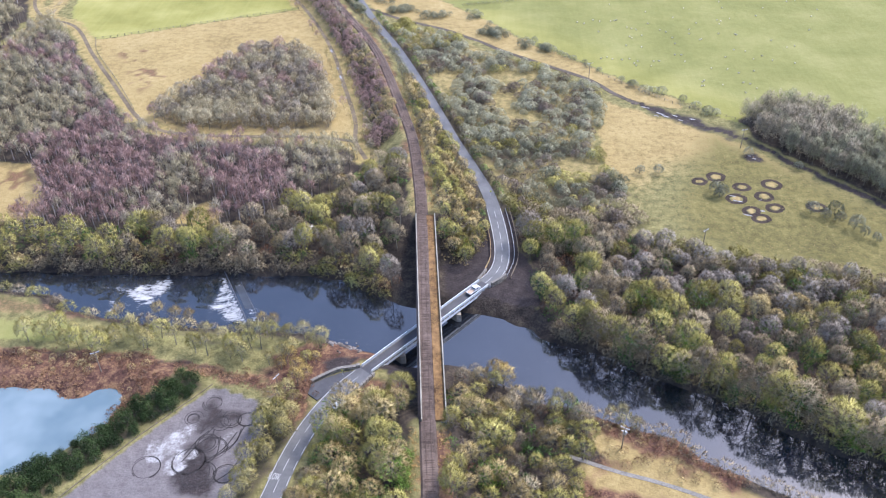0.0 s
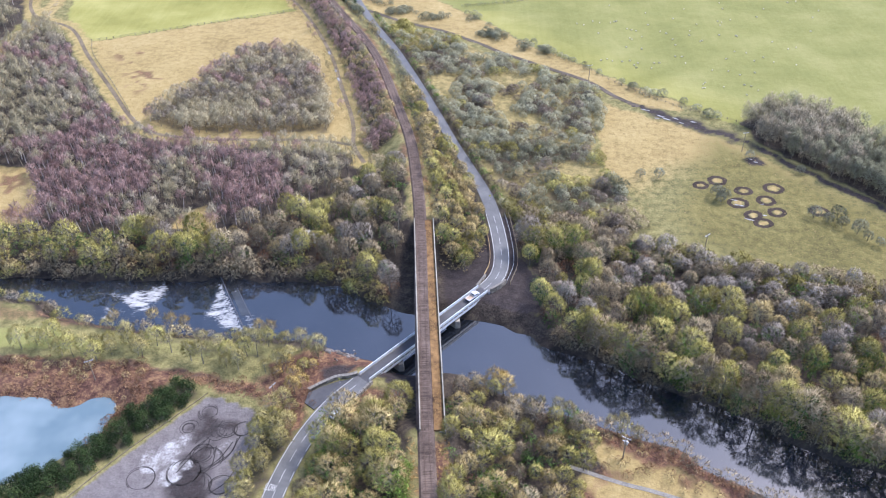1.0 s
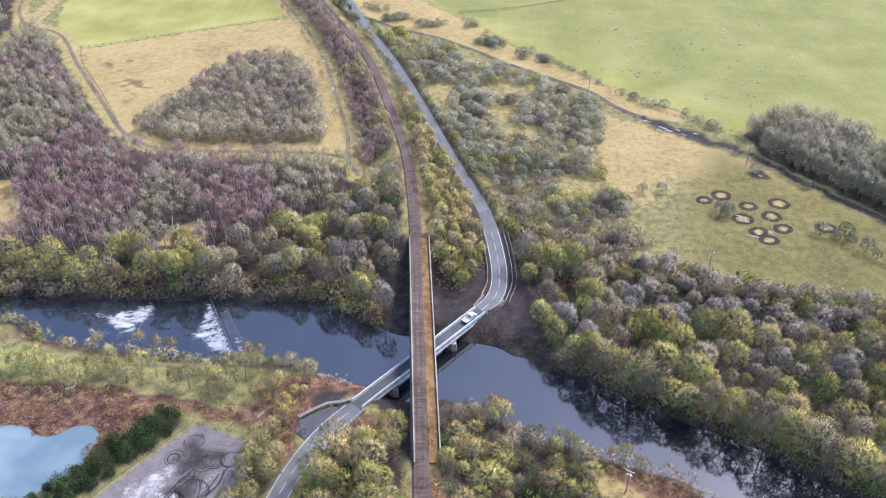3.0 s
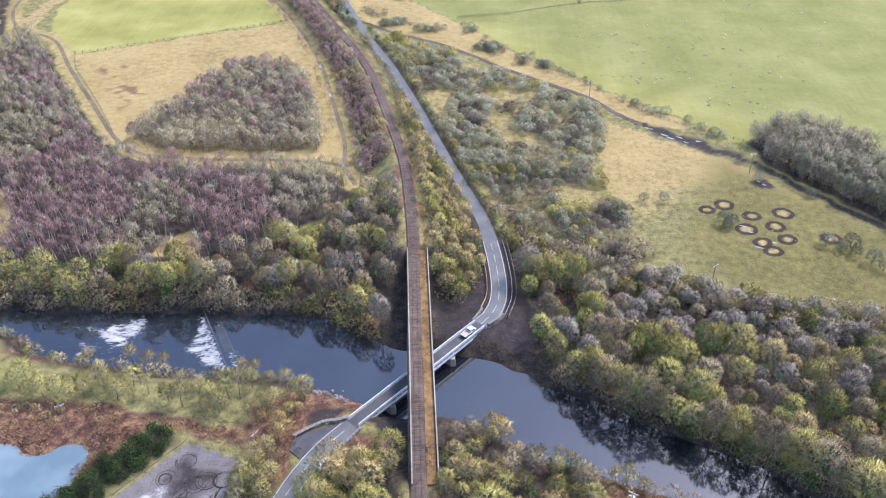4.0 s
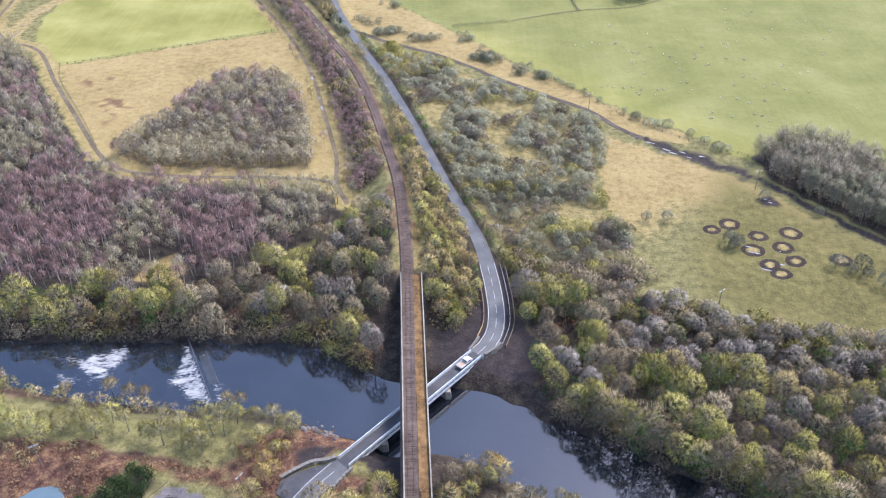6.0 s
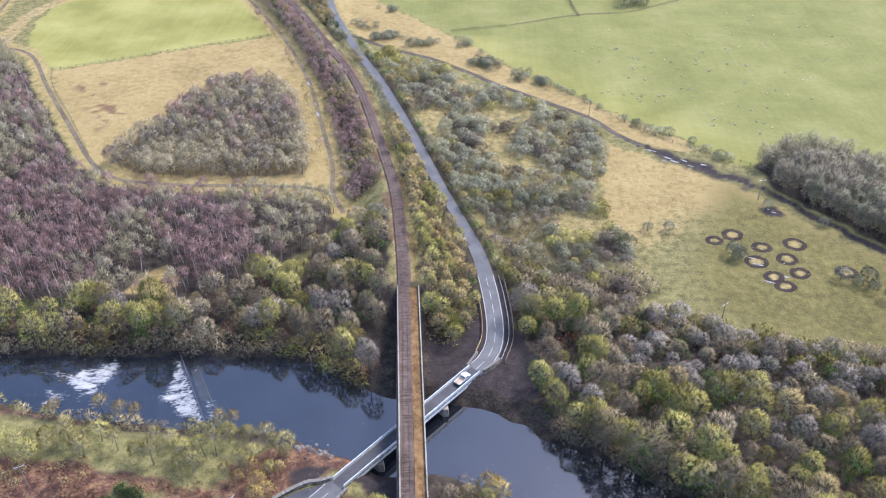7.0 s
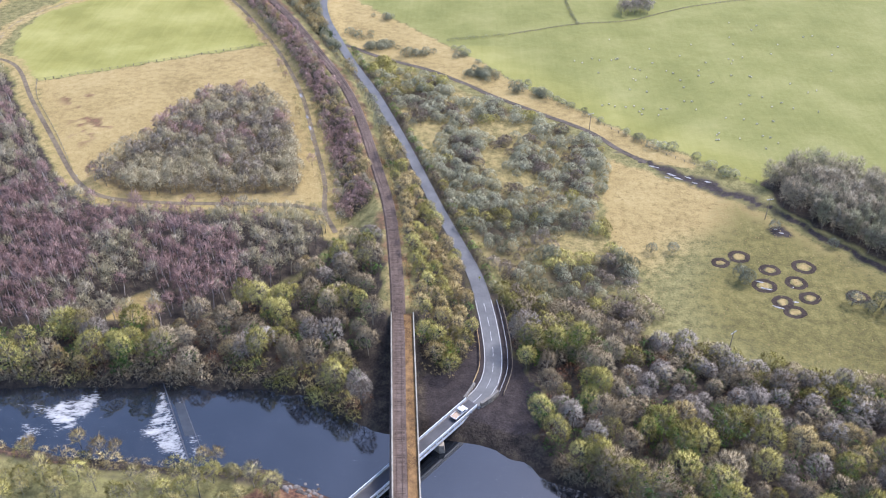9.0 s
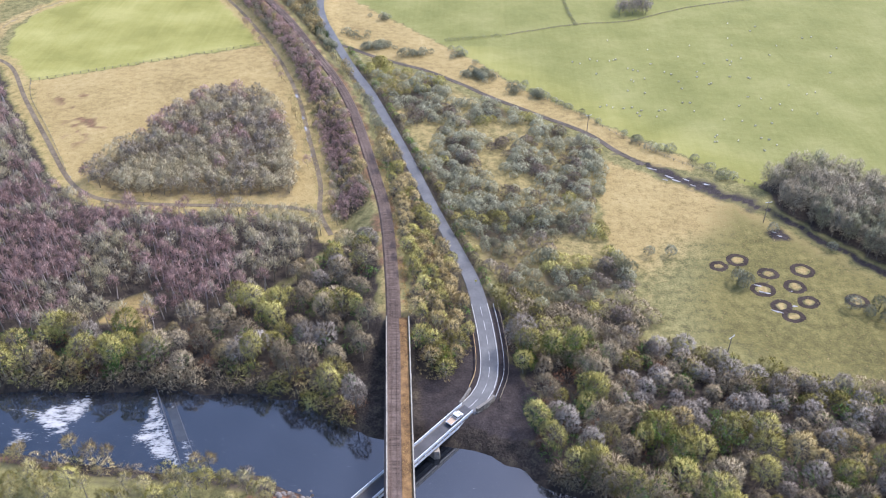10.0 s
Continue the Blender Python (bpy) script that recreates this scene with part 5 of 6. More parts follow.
EDGE_BAND = np.vstack([EDGE_BAND, scatter(BEND_SCRUB, 4.2, 80, ((ROAD_N, 6.5),))])
tones("wood_edge", shrubs, EDGE_BAND, 79, 0.95, 1.75, ((0.3, M_bark, M_twig_brown, "dark brown"), (0.68, M_bark, M_twig_grey, "grey-brown"), (9.0, M_bark, M_twig_olive, "olive")), "rounded bushes with %s twigs along the wood's edge", "scrub")
ROADSIDE = beside(curve([tuple(p) for p in ROAD_N[(ROAD_N[:, 1] > 264) & (ROAD_N[:, 1] < 455)][::4]], 1.9), 4.3)[:, :2]
tones("roadside_hedge", thicket, ROADSIDE + np.random.RandomState(77).uniform(-0.7, 0.7, ROADSIDE.shape), 77, 0.55, 0.95, ((0.5, M_bark, M_twig_brown, "dark brown"), (0.66, M_bark, M_leaf_ivy, "dark green ivy-clad"), (9.0, M_bark, M_twig_sage, "grey-green")), "straggling hedge with %s twigs beside the road", "hedge")
UNDER = np.vstack([scatter(p, 6.6, 70 + k, KEEP) for k, p in enumerate((SOUTH_EAST_WOOD, BANK_WOOD, SOUTH_WOOD, SOUTH_EAST_SCRUB, WEDGE_WOOD))])
UNDER = UNDER[UNDER[:, 0] > -200]
tones("undergrowth", thicket, UNDER, 76, 0.7, 1.5, ((0.4, M_bark, M_bracken, "russet"), (0.75, M_bark, M_leaf_ivy, "dark green ivy-clad"), (9.0, M_bark, M_twig_brown, "dark brown")), "undergrowth with %s stems beneath the trees", "scrub")
SCRUB_SPOTS = scatter(SCRUB, 4.1, 40, ((ROAD_N, 3.4), (MUD_TRACK, 3.5)))
SCRUB_SPOTS = SCRUB_SPOTS[soft_noise(SCRUB_SPOTS, 14, 45) > -0.42]
near_scrub = SCRUB_SPOTS[:, 1] < 308
OLIVE_BUSH, BROWN_BUSH = meshes(shrubs, M_bark, M_twig_olive, ("stem", "crown")), meshes(shrubs, M_bark, M_twig_brown, ("stem", "crown"))
pick = soft_noise(SCRUB_SPOTS, 20, 46) * 0.6 + soft_noise(SCRUB_SPOTS, 5, 47) * 0.6
for lo_, hi_, protos_, words_ in ((-9, -0.5, BROWN_BUSH, "dark brown"), (-0.5, 0.1, SAGE, "grey-green"), (0.1, 9, OLIVE_BUSH, "olive")):
    plants("scrub_bush", protos_, SCRUB_SPOTS[near_scrub & (pick >= lo_) & (pick < hi_)], 41, 0.55, 1.6, "rounded %s leafless bush in rough grass" % words_, "bush", "bushes of the scrub slope", ("stem", "crown"))
tones("far_scrub", shrubs, SCRUB_SPOTS[~near_scrub], 42, 0.55, 1.5, ((0.22, M_bark, M_twig_brown, "dark brown"), (0.62, M_bark, M_twig_sage, "grey-green"), (9.0, M_bark, M_twig_olive, "olive")), "scattered bushes with %s twigs on dead grass", "scrub")


# ---- single plants ----
def set_plants(name, protos, spots, seed, lo, hi, label, category, group, names=("trunk", "crown")):
    plants(name, protos, np.array(spots, float), seed, lo, hi, label, category, group, names)


set_plants("willow_tree", GOLD, [(-64, 196.5), (-67, 195), (-92, 199.5), (-103, 202.5), (-96, 199), (-112, 196)], 81, 0.8, 1.05, "bare willow with orange-yellow shoots at the water", "tree", "willows at the weir")
set_plants("willow_tree", GOLD_S, [(-52, 174.4), (-55, 178.5), (-49.3, 171), (-47.5, 178.8), (-51, 169), (-57, 175)], 94, 0.6, 0.85, "golden-twigged bare willow beside the lay-by", "tree", "willows beside the lay-by")
set_plants("bare_tree", GOLD_S, [(5.5, 174.5), (7.5, 173)], 82, 1.1, 1.25, "bare tree with orange-tan twigs on the river bank", "tree", "trees on the open bank")
set_plants("willow_tree", AIRY, [(15, 166), (17.5, 165.6), (22, 164.5), (25, 163.5), (36, 160.5), (39, 160), (43, 158)], 83, 0.65, 0.95, "slender pale willow at the water's edge", "tree", "slender willows on the south bank")
set_plants("bare_tree", OLIVE_S, [(-128, 189), (-104, 186), (-96, 187), (-120, 182), (-112, 180)], 84, 0.85, 1.1, "spreading bare tree on the river meadow", "tree", "meadow trees")
set_plants("pasture_bush", SAGE_R, [(88, 273), (90.5, 272), (89, 270.5), (124, 291), (107, 301), (62, 287), (69, 287), (120, 261), (124, 258), (128, 255), (132, 251), (128, 260), (134, 247), (137, 244)], 85, 0.6, 0.95, "grey-green rounded bush standing in the pasture", "bush", "bushes of the pasture", ("stem", "crown"))
rng = np.random.RandomState(86)
HEDGE = curve([(-12, 457), (-3, 446), (12, 426), (24, 412), (33, 402), (47, 389), (58, 376), (68, 365), (78, 357), (88, 350), (100, 337), (107, 332)], 3.2)
hedge_spots = HEDGE + rng.uniform(-1.8, 1.8, HEDGE.shape)
hedge_spots = hedge_spots[rng.rand(len(hedge_spots)) < 0.6]
for x, y, n, sx, sy in ((-57, 470, 7, 4, 4), (-46, 456, 16, 6, 2.5), (-29, 446, 6, 3, 1.5), (-21, 447, 4, 2, 2), (-6, 446, 5, 3, 3), (4, 425, 24, 7, 4), (31, 403, 8, 2.5, 2), (22, 408, 4, 2, 1.5), (-49, 493, 5, 4, 3), (-68, 452, 3, 1.5, 2)):
    hedge_spots = np.vstack([hedge_spots, np.array([x, y]) + rng.normal(size=(n, 2)) * (sx * 0.7, sy * 0.7)])
plants("hedge_bush", SAGE, hedge_spots, 87, 0.6, 1.3, "grey-green bush in the gappy field hedge", "bush", "bushes of the field hedge", ("stem", "crown"))
set_plants("gorse_bush", LAUREL, np.array([(-80, 468), (-78, 466), (-76, 464), (-74, 461), (-72, 458), (-70, 455), (-68.5, 452), (-78, 470), (-74, 465)]), 88, 0.9, 1.3, "dark evergreen bush beside the road", "shrub", "dark bushes by the road", ("stem", "foliage"))
IVY_BRIGHT = meshes(ivy, M_bark, M_leaf_bright, ("stem", "foliage"))
set_plants("ivy_column", IVY_BRIGHT, [(-4.0, 235), (-5.0, 233.5), (-17.0, 137), (-18, 133), (-17.5, 128.5), (4, 140), (6, 137), (2.5, 134), (58, 180), (84, 172), (19.5, 232)], 89, 0.9, 1.4, "bright green ivy over a stump", "shrub", "ivy-clad stems", ("stem", "foliage"))
set_plants("ivy_shrub", IVY, [(-34.5, 157.5), (-32, 159), (-29.5, 158), (-36.5, 154), (-38.5, 150), (-27, 156), (-33, 154.5), (-39.5, 146), (-37, 148), (-30, 155)], 93, 0.55, 0.85, T_IVY, "shrub", "evergreens beside the lane", ("stem", "foliage"))
COPSE = scatter([(80, 500), (97, 502), (98, 512), (82, 511)], 3.0, 90)
stuff("far_copse", saplings, COPSE, 91, 0.8, 1.1, M_bark, M_twig_mauve, "small copse of bare grey trees in the fields", "woodland")
FAR_HEDGE = np.vstack([curve([(-12, 465), (19, 473), (40, 480), (56, 487), (86, 494), (120, 513), (160, 527)], 2.2)[:14], curve([(56, 487), (54, 500), (52, 524), (49, 550)], 1.6)])
stuff("far_hedge", thicket, FAR_HEDGE, 92, 0.35, 0.65, M_bark, M_twig_sage, "low dark hedge between far green fields", "hedge")


# ---- dead grass and bracken ----
def tufts(name, polys, gap, seed, size, material, label, category, keep=(), blades=7):
    rng = np.random.RandomState(seed)
    spots = np.vstack([scatter(p, gap, seed + k, keep) for k, p in enumerate(polys)])
    spots = spots[soft_noise(spots, 6, seed) > -0.35]
    z = ground_height(spots) if name != "deck_grass" else np.zeros(len(spots))
    n = len(spots)
    a = rng.uniform(0, 6.28, (n, blades))
    s = size * rng.uniform(0.5, 1.3, (n, 1)) * rng.uniform(0.7, 1.2, (n, blades))
    base = np.stack([spots[:, :1] + rng.normal(size=(n, blades)) * size * 0.45, spots[:, 1:] + rng.normal(size=(n, blades)) * size * 0.45, np.repeat(z[:, None], blades, 1) - 0.05], -1)
    side = np.stack([-np.sin(a), np.cos(a), np.zeros_like(a)], -1) * (s * 0.28)[..., None]
    tip = base + np.stack([np.cos(a) * s * 0.8, np.sin(a) * s * 0.8, s * 0.75], -1)
    tris = np.stack([base - side, base + side, tip], 2).reshape(-1, 3, 3).astype(np.float32)
    return tagged(new(name, tri_mesh(name, tris, material)), label, category, kind="stuff")


tufts("grass_tussocks", [PASTURE, ROUGH_WEST, SCRUB, CLEARING, GLADE], 2.5, 101, 0.34, M_tuft, "straw-coloured tussocks of dead grass", "grass", ((LOOP_PATH, 2), (EAST_PATH, 2), (MUD_TRACK, 2.5)))
tufts("bracken_patch", [POND_BRACKEN, [(26, 163), (43, 158), (56, 152), (70, 143), (64, 141), (52, 149), (40, 153)], [(28, 138), (44, 134), (56, 129), (40, 120), (20, 126)]], 1.1, 102, 0.6, M_bracken, "russet dead bracken", "bracken", (), 9)
tufts("bank_grass", [LINE_SCRUB, WEDGE_WOOD], 1.3, 103, 0.5, M_tuft, "rough straw-coloured grass", "grass", KEEP)


BANK_TANGLE = scatter([(26, 162), (43, 157.5), (56, 150), (72, 140), (60, 136), (44, 141), (30, 147)], 3.4, 140, ((RIVER_PATH, 1.8),))
BANK_TANGLE = np.vstack([BANK_TANGLE, scatter([(-140, 182), (-100, 180), (-64, 173), (-47, 170), (-44, 164), (-50, 156), (-57, 164), (-74, 171), (-98, 171), (-140, 173)], 3.6, 144, ((ROAD_S, 4.5),))])
BANK_TANGLE = BANK_TANGLE[soft_noise(BANK_TANGLE, 6, 141) > -0.2]
tones("bank_tangle", thicket, np.vstack([BANK_TANGLE, scatter([(-100, 168), (-87, 172), (-92, 162), (-98, 155), (-104, 149)], 3.0, 142)]), 143, 0.35, 0.8, ((0.55, M_bark, M_bracken, "russet"), (9.0, M_bark, M_twig_tan, "straw-brown")), "low tangle with %s stems near the water", "scrub")


tufts("deck_grass", [[(-10.4, 150), (-8.1, 150), (-16.2, 242), (-18.5, 242)]], 0.7, 104, 0.3, M_rust_tuft, "rusty dead grass beside the railway track", "grass", (), 6).location.z = 9.55
tufts("verge_grass", [[(-8.5, 112), (-4.5, 112), (-6.5, 148), (-10.0, 149)], [(-15.5, 128), (-13.5, 128), (-15, 148), (-17.5, 148)], [(-17.5, 246), (-15.5, 246), (-24, 300), (-30, 325), (-45, 376), (-57, 408), (-60, 408), (-48, 376), (-31.5, 325), (-25.6, 300)]], 0.9, 105, 0.42, M_rust_tuft, "rusty dead grass on the railway bank", "grass", (), 7)


# ---- stones on the shingle bank ----
def rock_shape(seed, size):
    rng = random.Random(seed)
    s = Shape()
    rings = []
    for z, r in ((-0.3, 0.7), (0.1, 1.0), (0.4, 0.8), (0.6, 0.35)):
        rings.append([(size * r * rng.uniform(0.75, 1.2) * math.cos(k * 1.047), size * r * rng.uniform(0.75, 1.2) * math.sin(k * 1.047), size * z) for k in range(6)])
    return s.quads(rings)


rocks = [rock_shape(k, 0.55).mesh("rock", M_pale_rock) for k in range(4)]
rng = np.random.RandomState(110)
for k in range(45):
    x, y = rng.normal(-40.5, 3.0), rng.normal(187.5, 1.8)
    ob = tagged(new("boulder", rocks[k % 4]), "pale boulder on the river shingle", "rock", "boulders at the water")
    s = rng.uniform(0.5, 1.5)
    ob.matrix_basis = Matrix.LocRotScale((x, y, max(height_at(x, y), -3.6) + 0.05), Euler((0, 0, rng.uniform(0, 6))), (s, s, s))


# ---- trodden rings round the old feeding places ----
def mud_ring(x, y, r, seed):
    rng = random.Random(seed)
    n, rings = 72, []
    for k in range(n):
        a = 2 * math.pi * k / n
        wob = 0.12 * math.sin(2 * a + seed) + 0.07 * math.sin(5 * a + 2 * seed)
        row = []
        for d, lift in ((-0.9 - rng.uniform(0, 0.2), -0.25), (-0.6 - rng.uniform(0, 0.25), 0.05), (0, 0.03), (0.5 + rng.uniform(0, 0.3), 0.05), (0.95 + rng.uniform(0, 0.3), -0.25)):
            u, v = x + (r + wob + d) * 1.08 * math.cos(a), y + (r + wob + d) * 0.95 * math.sin(a)
            row.append((u, v, lift))
        rings.append(row)
    z = ground_height(np.array([(u, v) for row in rings for u, v, _ in row])).reshape(n, 5)
    rings = [[(u, v, z[k][i] + lift) for i, (u, v, lift) in enumerate(row)] for k, row in enumerate(rings)]
    rings.append(rings[0])
    tagged(new("mud_ring", Shape().quads(rings, closed=False).mesh("mud_ring", M_mud)), "ring of trodden dark mud in the pasture", "mud ring", "mud rings in the pasture", "structure")


for k_, (x_, y_, r_) in enumerate(RINGS):
    mud_ring(x_, y_, r_ * 0.95, k_)


# ---- puddles ----
def puddle(x, y, rx, ry, turn, seed):
    rng = random.Random(seed)
    ring = []
    for k in range(14):
        a, r = k * 0.4488, rng.uniform(0.65, 1.15)
        u, v = rx * r * math.cos(a), ry * r * math.sin(a)
        c, s = math.cos(radians(turn)), math.sin(radians(turn))
        ring.append((x + u * c - v * s, y + u * s + v * c))
    z = max(float(v) for v in ground_height(np.array(ring))) + 0.03
    low = [(px, py, z - 0.6) for px, py in ring]
    ob = new("puddle", Shape().quads([low, [(px, py, z) for px, py in ring]]).mesh("puddle", M_puddle))
    tagged(ob, "shallow pale puddle in the muddy ground", "puddle", "puddles", "structure")


for k, (x, y, rx, ry, turn) in enumerate([(72, 343, 2.2, 0.5, -25), (78, 337, 2.0, 0.6, -35), (80, 334.5, 1.8, 0.5, -30), (84, 335, 1.6, 0.4, -40), (86, 331, 1.3, 0.5, -30), (91, 332, 1.5, 0.4, -20), (76, 335, 1.2, 0.4, -30),
                                         (-62.5, 351, 0.6, 2.6, 12), (-66, 363, 0.6, 2.8, 14), (-68.5, 372, 0.6, 2.4, 16), (-71, 381, 0.6, 2.6, 18), (-77.5, 402, 0.6, 2.8, 20), (-60, 343, 0.5, 2.0, 12), (-99, 455, 0.7, 1.5, 20),
                                         (-154, 330.5, 1.6, 0.7, -20), (-18.5, 424, 2.0, 0.8, -10), (109, 299, 1.0, 0.4, -20), (107.5, 301, 0.8, 0.3, -20), (-14.5, 314.5, 1.2, 0.4, 10),
                                         (95.5, 268.5, 2.2, 0.4, -20), (97, 259.5, 1.8, 0.4, -25), (94.5, 272, 1.5, 0.3, -20), (103, 262, 0.9, 0.4, 0), (104, 269, 0.8, 0.3, 20)]):
    puddle(x, y, rx, ry, turn, k)


def tyre_mark(points, width=0.32):
    line = curve(points, 0.6)
    ob = new("tyre_mark", ribbon(np.c_[line, np.full(len(line), 0.03)], -width / 2, width / 2, 0.0, 0.05).mesh("tyre_mark", M_tyre_mud))
    tagged(ob, "dark curved tyre mark on the gravel", "tyre mark", "tyre marks on the lot", "structure")


def arc(x, y, r, a, b, n=9):
    return [(x + r * math.cos(radians(a + (b - a) * k / n)), y + r * math.sin(radians(a + (b - a) * k / n))) for k in range(n + 1)]


rng = random.Random(130)
for x, y, r in LOT_MARKS:
    for k in range(4):
        a = rng.uniform(0, 360)
        tyre_mark(arc(x + rng.uniform(-0.4, 0.4), y + rng.uniform(-0.4, 0.4), r + rng.uniform(-0.8, 0.4), a, a + rng.uniform(120, 320), 14), rng.uniform(0.12, 0.26))
for k in range(12):
    x, y = rng.uniform(-80, -64), rng.uniform(133, 156)
    tyre_mark([(x, y), (x + rng.uniform(2, 4), y + rng.uniform(3, 6)), (x + rng.uniform(1, 7), y + rng.uniform(8, 11))], 0.3)


def weir():
    a, b = np.array([-88.6, 226.5]), np.array([-71.5, 195.5])
    d = (b - a) / np.linalg.norm(b - a)
    n = np.array([-d[1], d[0]])
    if n[0] < 0:
        n = -n
    ob = thing("weir", "low grey stone weir across the river", "weir", kind="structure")
    count = 12
    for k in range(count):
        p, q = a + (b - a) * k / count, a + (b - a) * (k + 0.985) / count
        for name, u0, u1, z0, z1 in (("crest_slab", 0.1, 0.45, UP + 0.05, UP + 0.06), ("apron_slab", 0.48, 2.1, UP - 0.02, UP - 0.25)):
            ring = [p + n * u0, p + n * u1, q + n * u1, q + n * u0]
            hs = [z0, z1, z1, z0]
            part(name, Shape().quads([[(r[0], r[1], -6.0) for r in ring], [(r[0], r[1], z) for r, z in zip(ring, hs)]]), M_weir, ob)
    for (x0, y0), (x1, y1), wide, z in (((-80.4, 219.4), (-69.0, 199.4), 0.2, UP + 0.05),):
        u = np.array([y1 - y0, x0 - x1]) / math.hypot(x1 - x0, y1 - y0) * wide / 2
        ring = [(x0 + u[0], y0 + u[1]), (x1 + u[0], y1 + u[1]), (x1 - u[0], y1 - u[1]), (x0 - u[0], y0 - u[1])]
        part("training_wall", Shape().quads([[(x, y, -6.0) for x, y in ring], [(x, y, z) for x, y in ring]]), M_weir, ob)
    ring = [(-81.9, 217.2), (-79.3, 217.2), (-73.0, 206.2), (-75.6, 205.4)]
    part("spillway_slab", Shape().quads([[(x, y, -6.0) for x, y in ring], [(x, y, UP + 0.03) for x, y in ring]]), M_spill, ob, "smooth pale concrete slab")


weir()


# ---- poles ----
def utility_pole(x, y, h, turn, label, box=False):
    z = height_at(x, y)
    ob = thing("utility_pole", label, "utility pole", pose(x, y, z, 0, 0, turn), "wooden utility poles")
    part("pole", Shape().tube([(0, 0, -0.8), (0, 0, h * 0.5), (0, 0, h)], [0.17, 0.14, 0.11], 8), M_wood, ob)
    part("crossarm", Shape().box((-1.25, -0.08, h - 0.55), (1.25, 0.08, h - 0.38), taper=0.01), M_galv, ob, "pale crossarm")
    for u in (-1.1, 0.0, 1.1):
        part("insulator", Shape().tube([(u, 0, h - 0.38), (u, 0, h - 0.2), (u, 0, h - 0.05)], [0.05, 0.09, 0.04], 8), M_white_steel, ob)
    if box:
        part("transformer", Shape().box((-0.45, 0.14, h - 3.2), (0.45, 0.85, h - 2.1), taper=0.05), M_galv, ob, "grey transformer box")
        part("lower_arm", Shape().box((-0.9, -0.08, h - 1.9), (0.9, 0.08, h - 1.75), taper=0.01), M_galv, ob)
        for k in range(3):
            part("insulator", Shape().tube([(-0.3 + 0.3 * k, 0.5, h - 2.1), (-0.3 + 0.3 * k, 0.5, h - 1.8)], [0.07, 0.04], 8), M_white_steel, ob)


utility_pole(38, 150, 8.6, -30, "wooden utility pole with transformer on the river bank", True)
utility_pole(-55.5, 164.8, 8.0, 60, "wooden utility pole beside the lane")
utility_pole(105.5, 307, 9.0, 15, "wooden utility pole with pale crossarm at the muddy track")
utility_pole(-109.5, 172.5, 8.0, 30, "leaning wooden pole above the pond bracken")
utility_pole(50, 372, 8.0, 20, "thin wooden utility pole beside the muddy track")
utility_pole(77, 240, 7.5, 40, "thin wooden utility pole at the wood's edge")


# ---- fences ----
def ground_line(points, step):
    line = curve(points, step)
    return np.c_[line, ground_height(line)]


rail_fence("field_fence", ground_line([(-204, 413), (-180, 424), (-154, 436), (-128, 448), (-105, 459)], 3.6)[:, :3], "dark post and wire fence between field and rough grass", "fence", 3.6, 1.2, ((0.6, 0.03), (1.1, 0.03)), M_bark, M_bark, 0.12)
rail_fence("field_fence", ground_line([(-204, 413), (-196, 395), (-175, 364), (-157, 336)], 4.0)[:, :3], "dark post and wire fence beside the path", "fence", 4.0, 1.1, ((0.6, 0.03), (1.05, 0.03)), M_bark, M_bark, 0.1)
rail_fence("field_fence", ground_line([(14, 424), (40, 398), (64, 367), (87, 345), (107, 334), (118, 324)], 4.0)[:, :3], "post and wire fence along the sheep field", "fence", 4.0, 1.2, ((0.6, 0.03), (1.1, 0.03)), M_bark, M_bark, 0.1)
rail_fence("field_wall", ground_line([(19, 473), (56, 487), (86, 494), (120, 513), (160, 527), (200, 536)], 3.0)[:, :3], "low dark field boundary of posts and rails", "fence", 3.0, 0.9, ((0.5, 0.12), (0.85, 0.12)), M_bark, M_wood, 0.1)
rail_fence("lot_kerb", ground_line([(-75.6, 168.4), (-90.8, 148.4), (-103.8, 129), (-112, 118)], 3.0)[:, :3], "timber edging along the gravel lot", "fence", 6.0, 0.5, ((0.35, 0.2),), M_wood, M_wood)


# ---- sheep ----
def ball(c, r, seg=8, rings=5):
    s, out = Shape(), []
    for i in range(rings + 1):
        e = -math.pi / 2 + math.pi * (i + 0.15) / (rings + 0.3)
        out.append([(c[0] + r[0] * math.cos(e) * math.cos(2 * math.pi * k / seg), c[1] + r[1] * math.cos(e) * math.sin(2 * math.pi * k / seg), c[2] + r[2] * math.sin(e)) for k in range(seg)])
    return s.quads(out)


def sheep_model():
    ob = thing("sheep", "white woolly sheep grazing on green pasture", "sheep", None, "sheep in the field")
    part("fleece", ball((0, 0, 0.62), (0.36, 0.68, 0.36)), M_wool, ob)
    part("head", ball((0, 0.78, 0.72), (0.13, 0.24, 0.15), 6, 4), M_sheep_skin, ob, "dark face")
    for x in (-0.17, 0.17):
        for y in (-0.4, 0.4):
            part("leg", Shape().tube([(x, y, -0.02), (x, y, 0.4)], [0.05, 0.07], 5), M_sheep_skin, ob)
    return ob


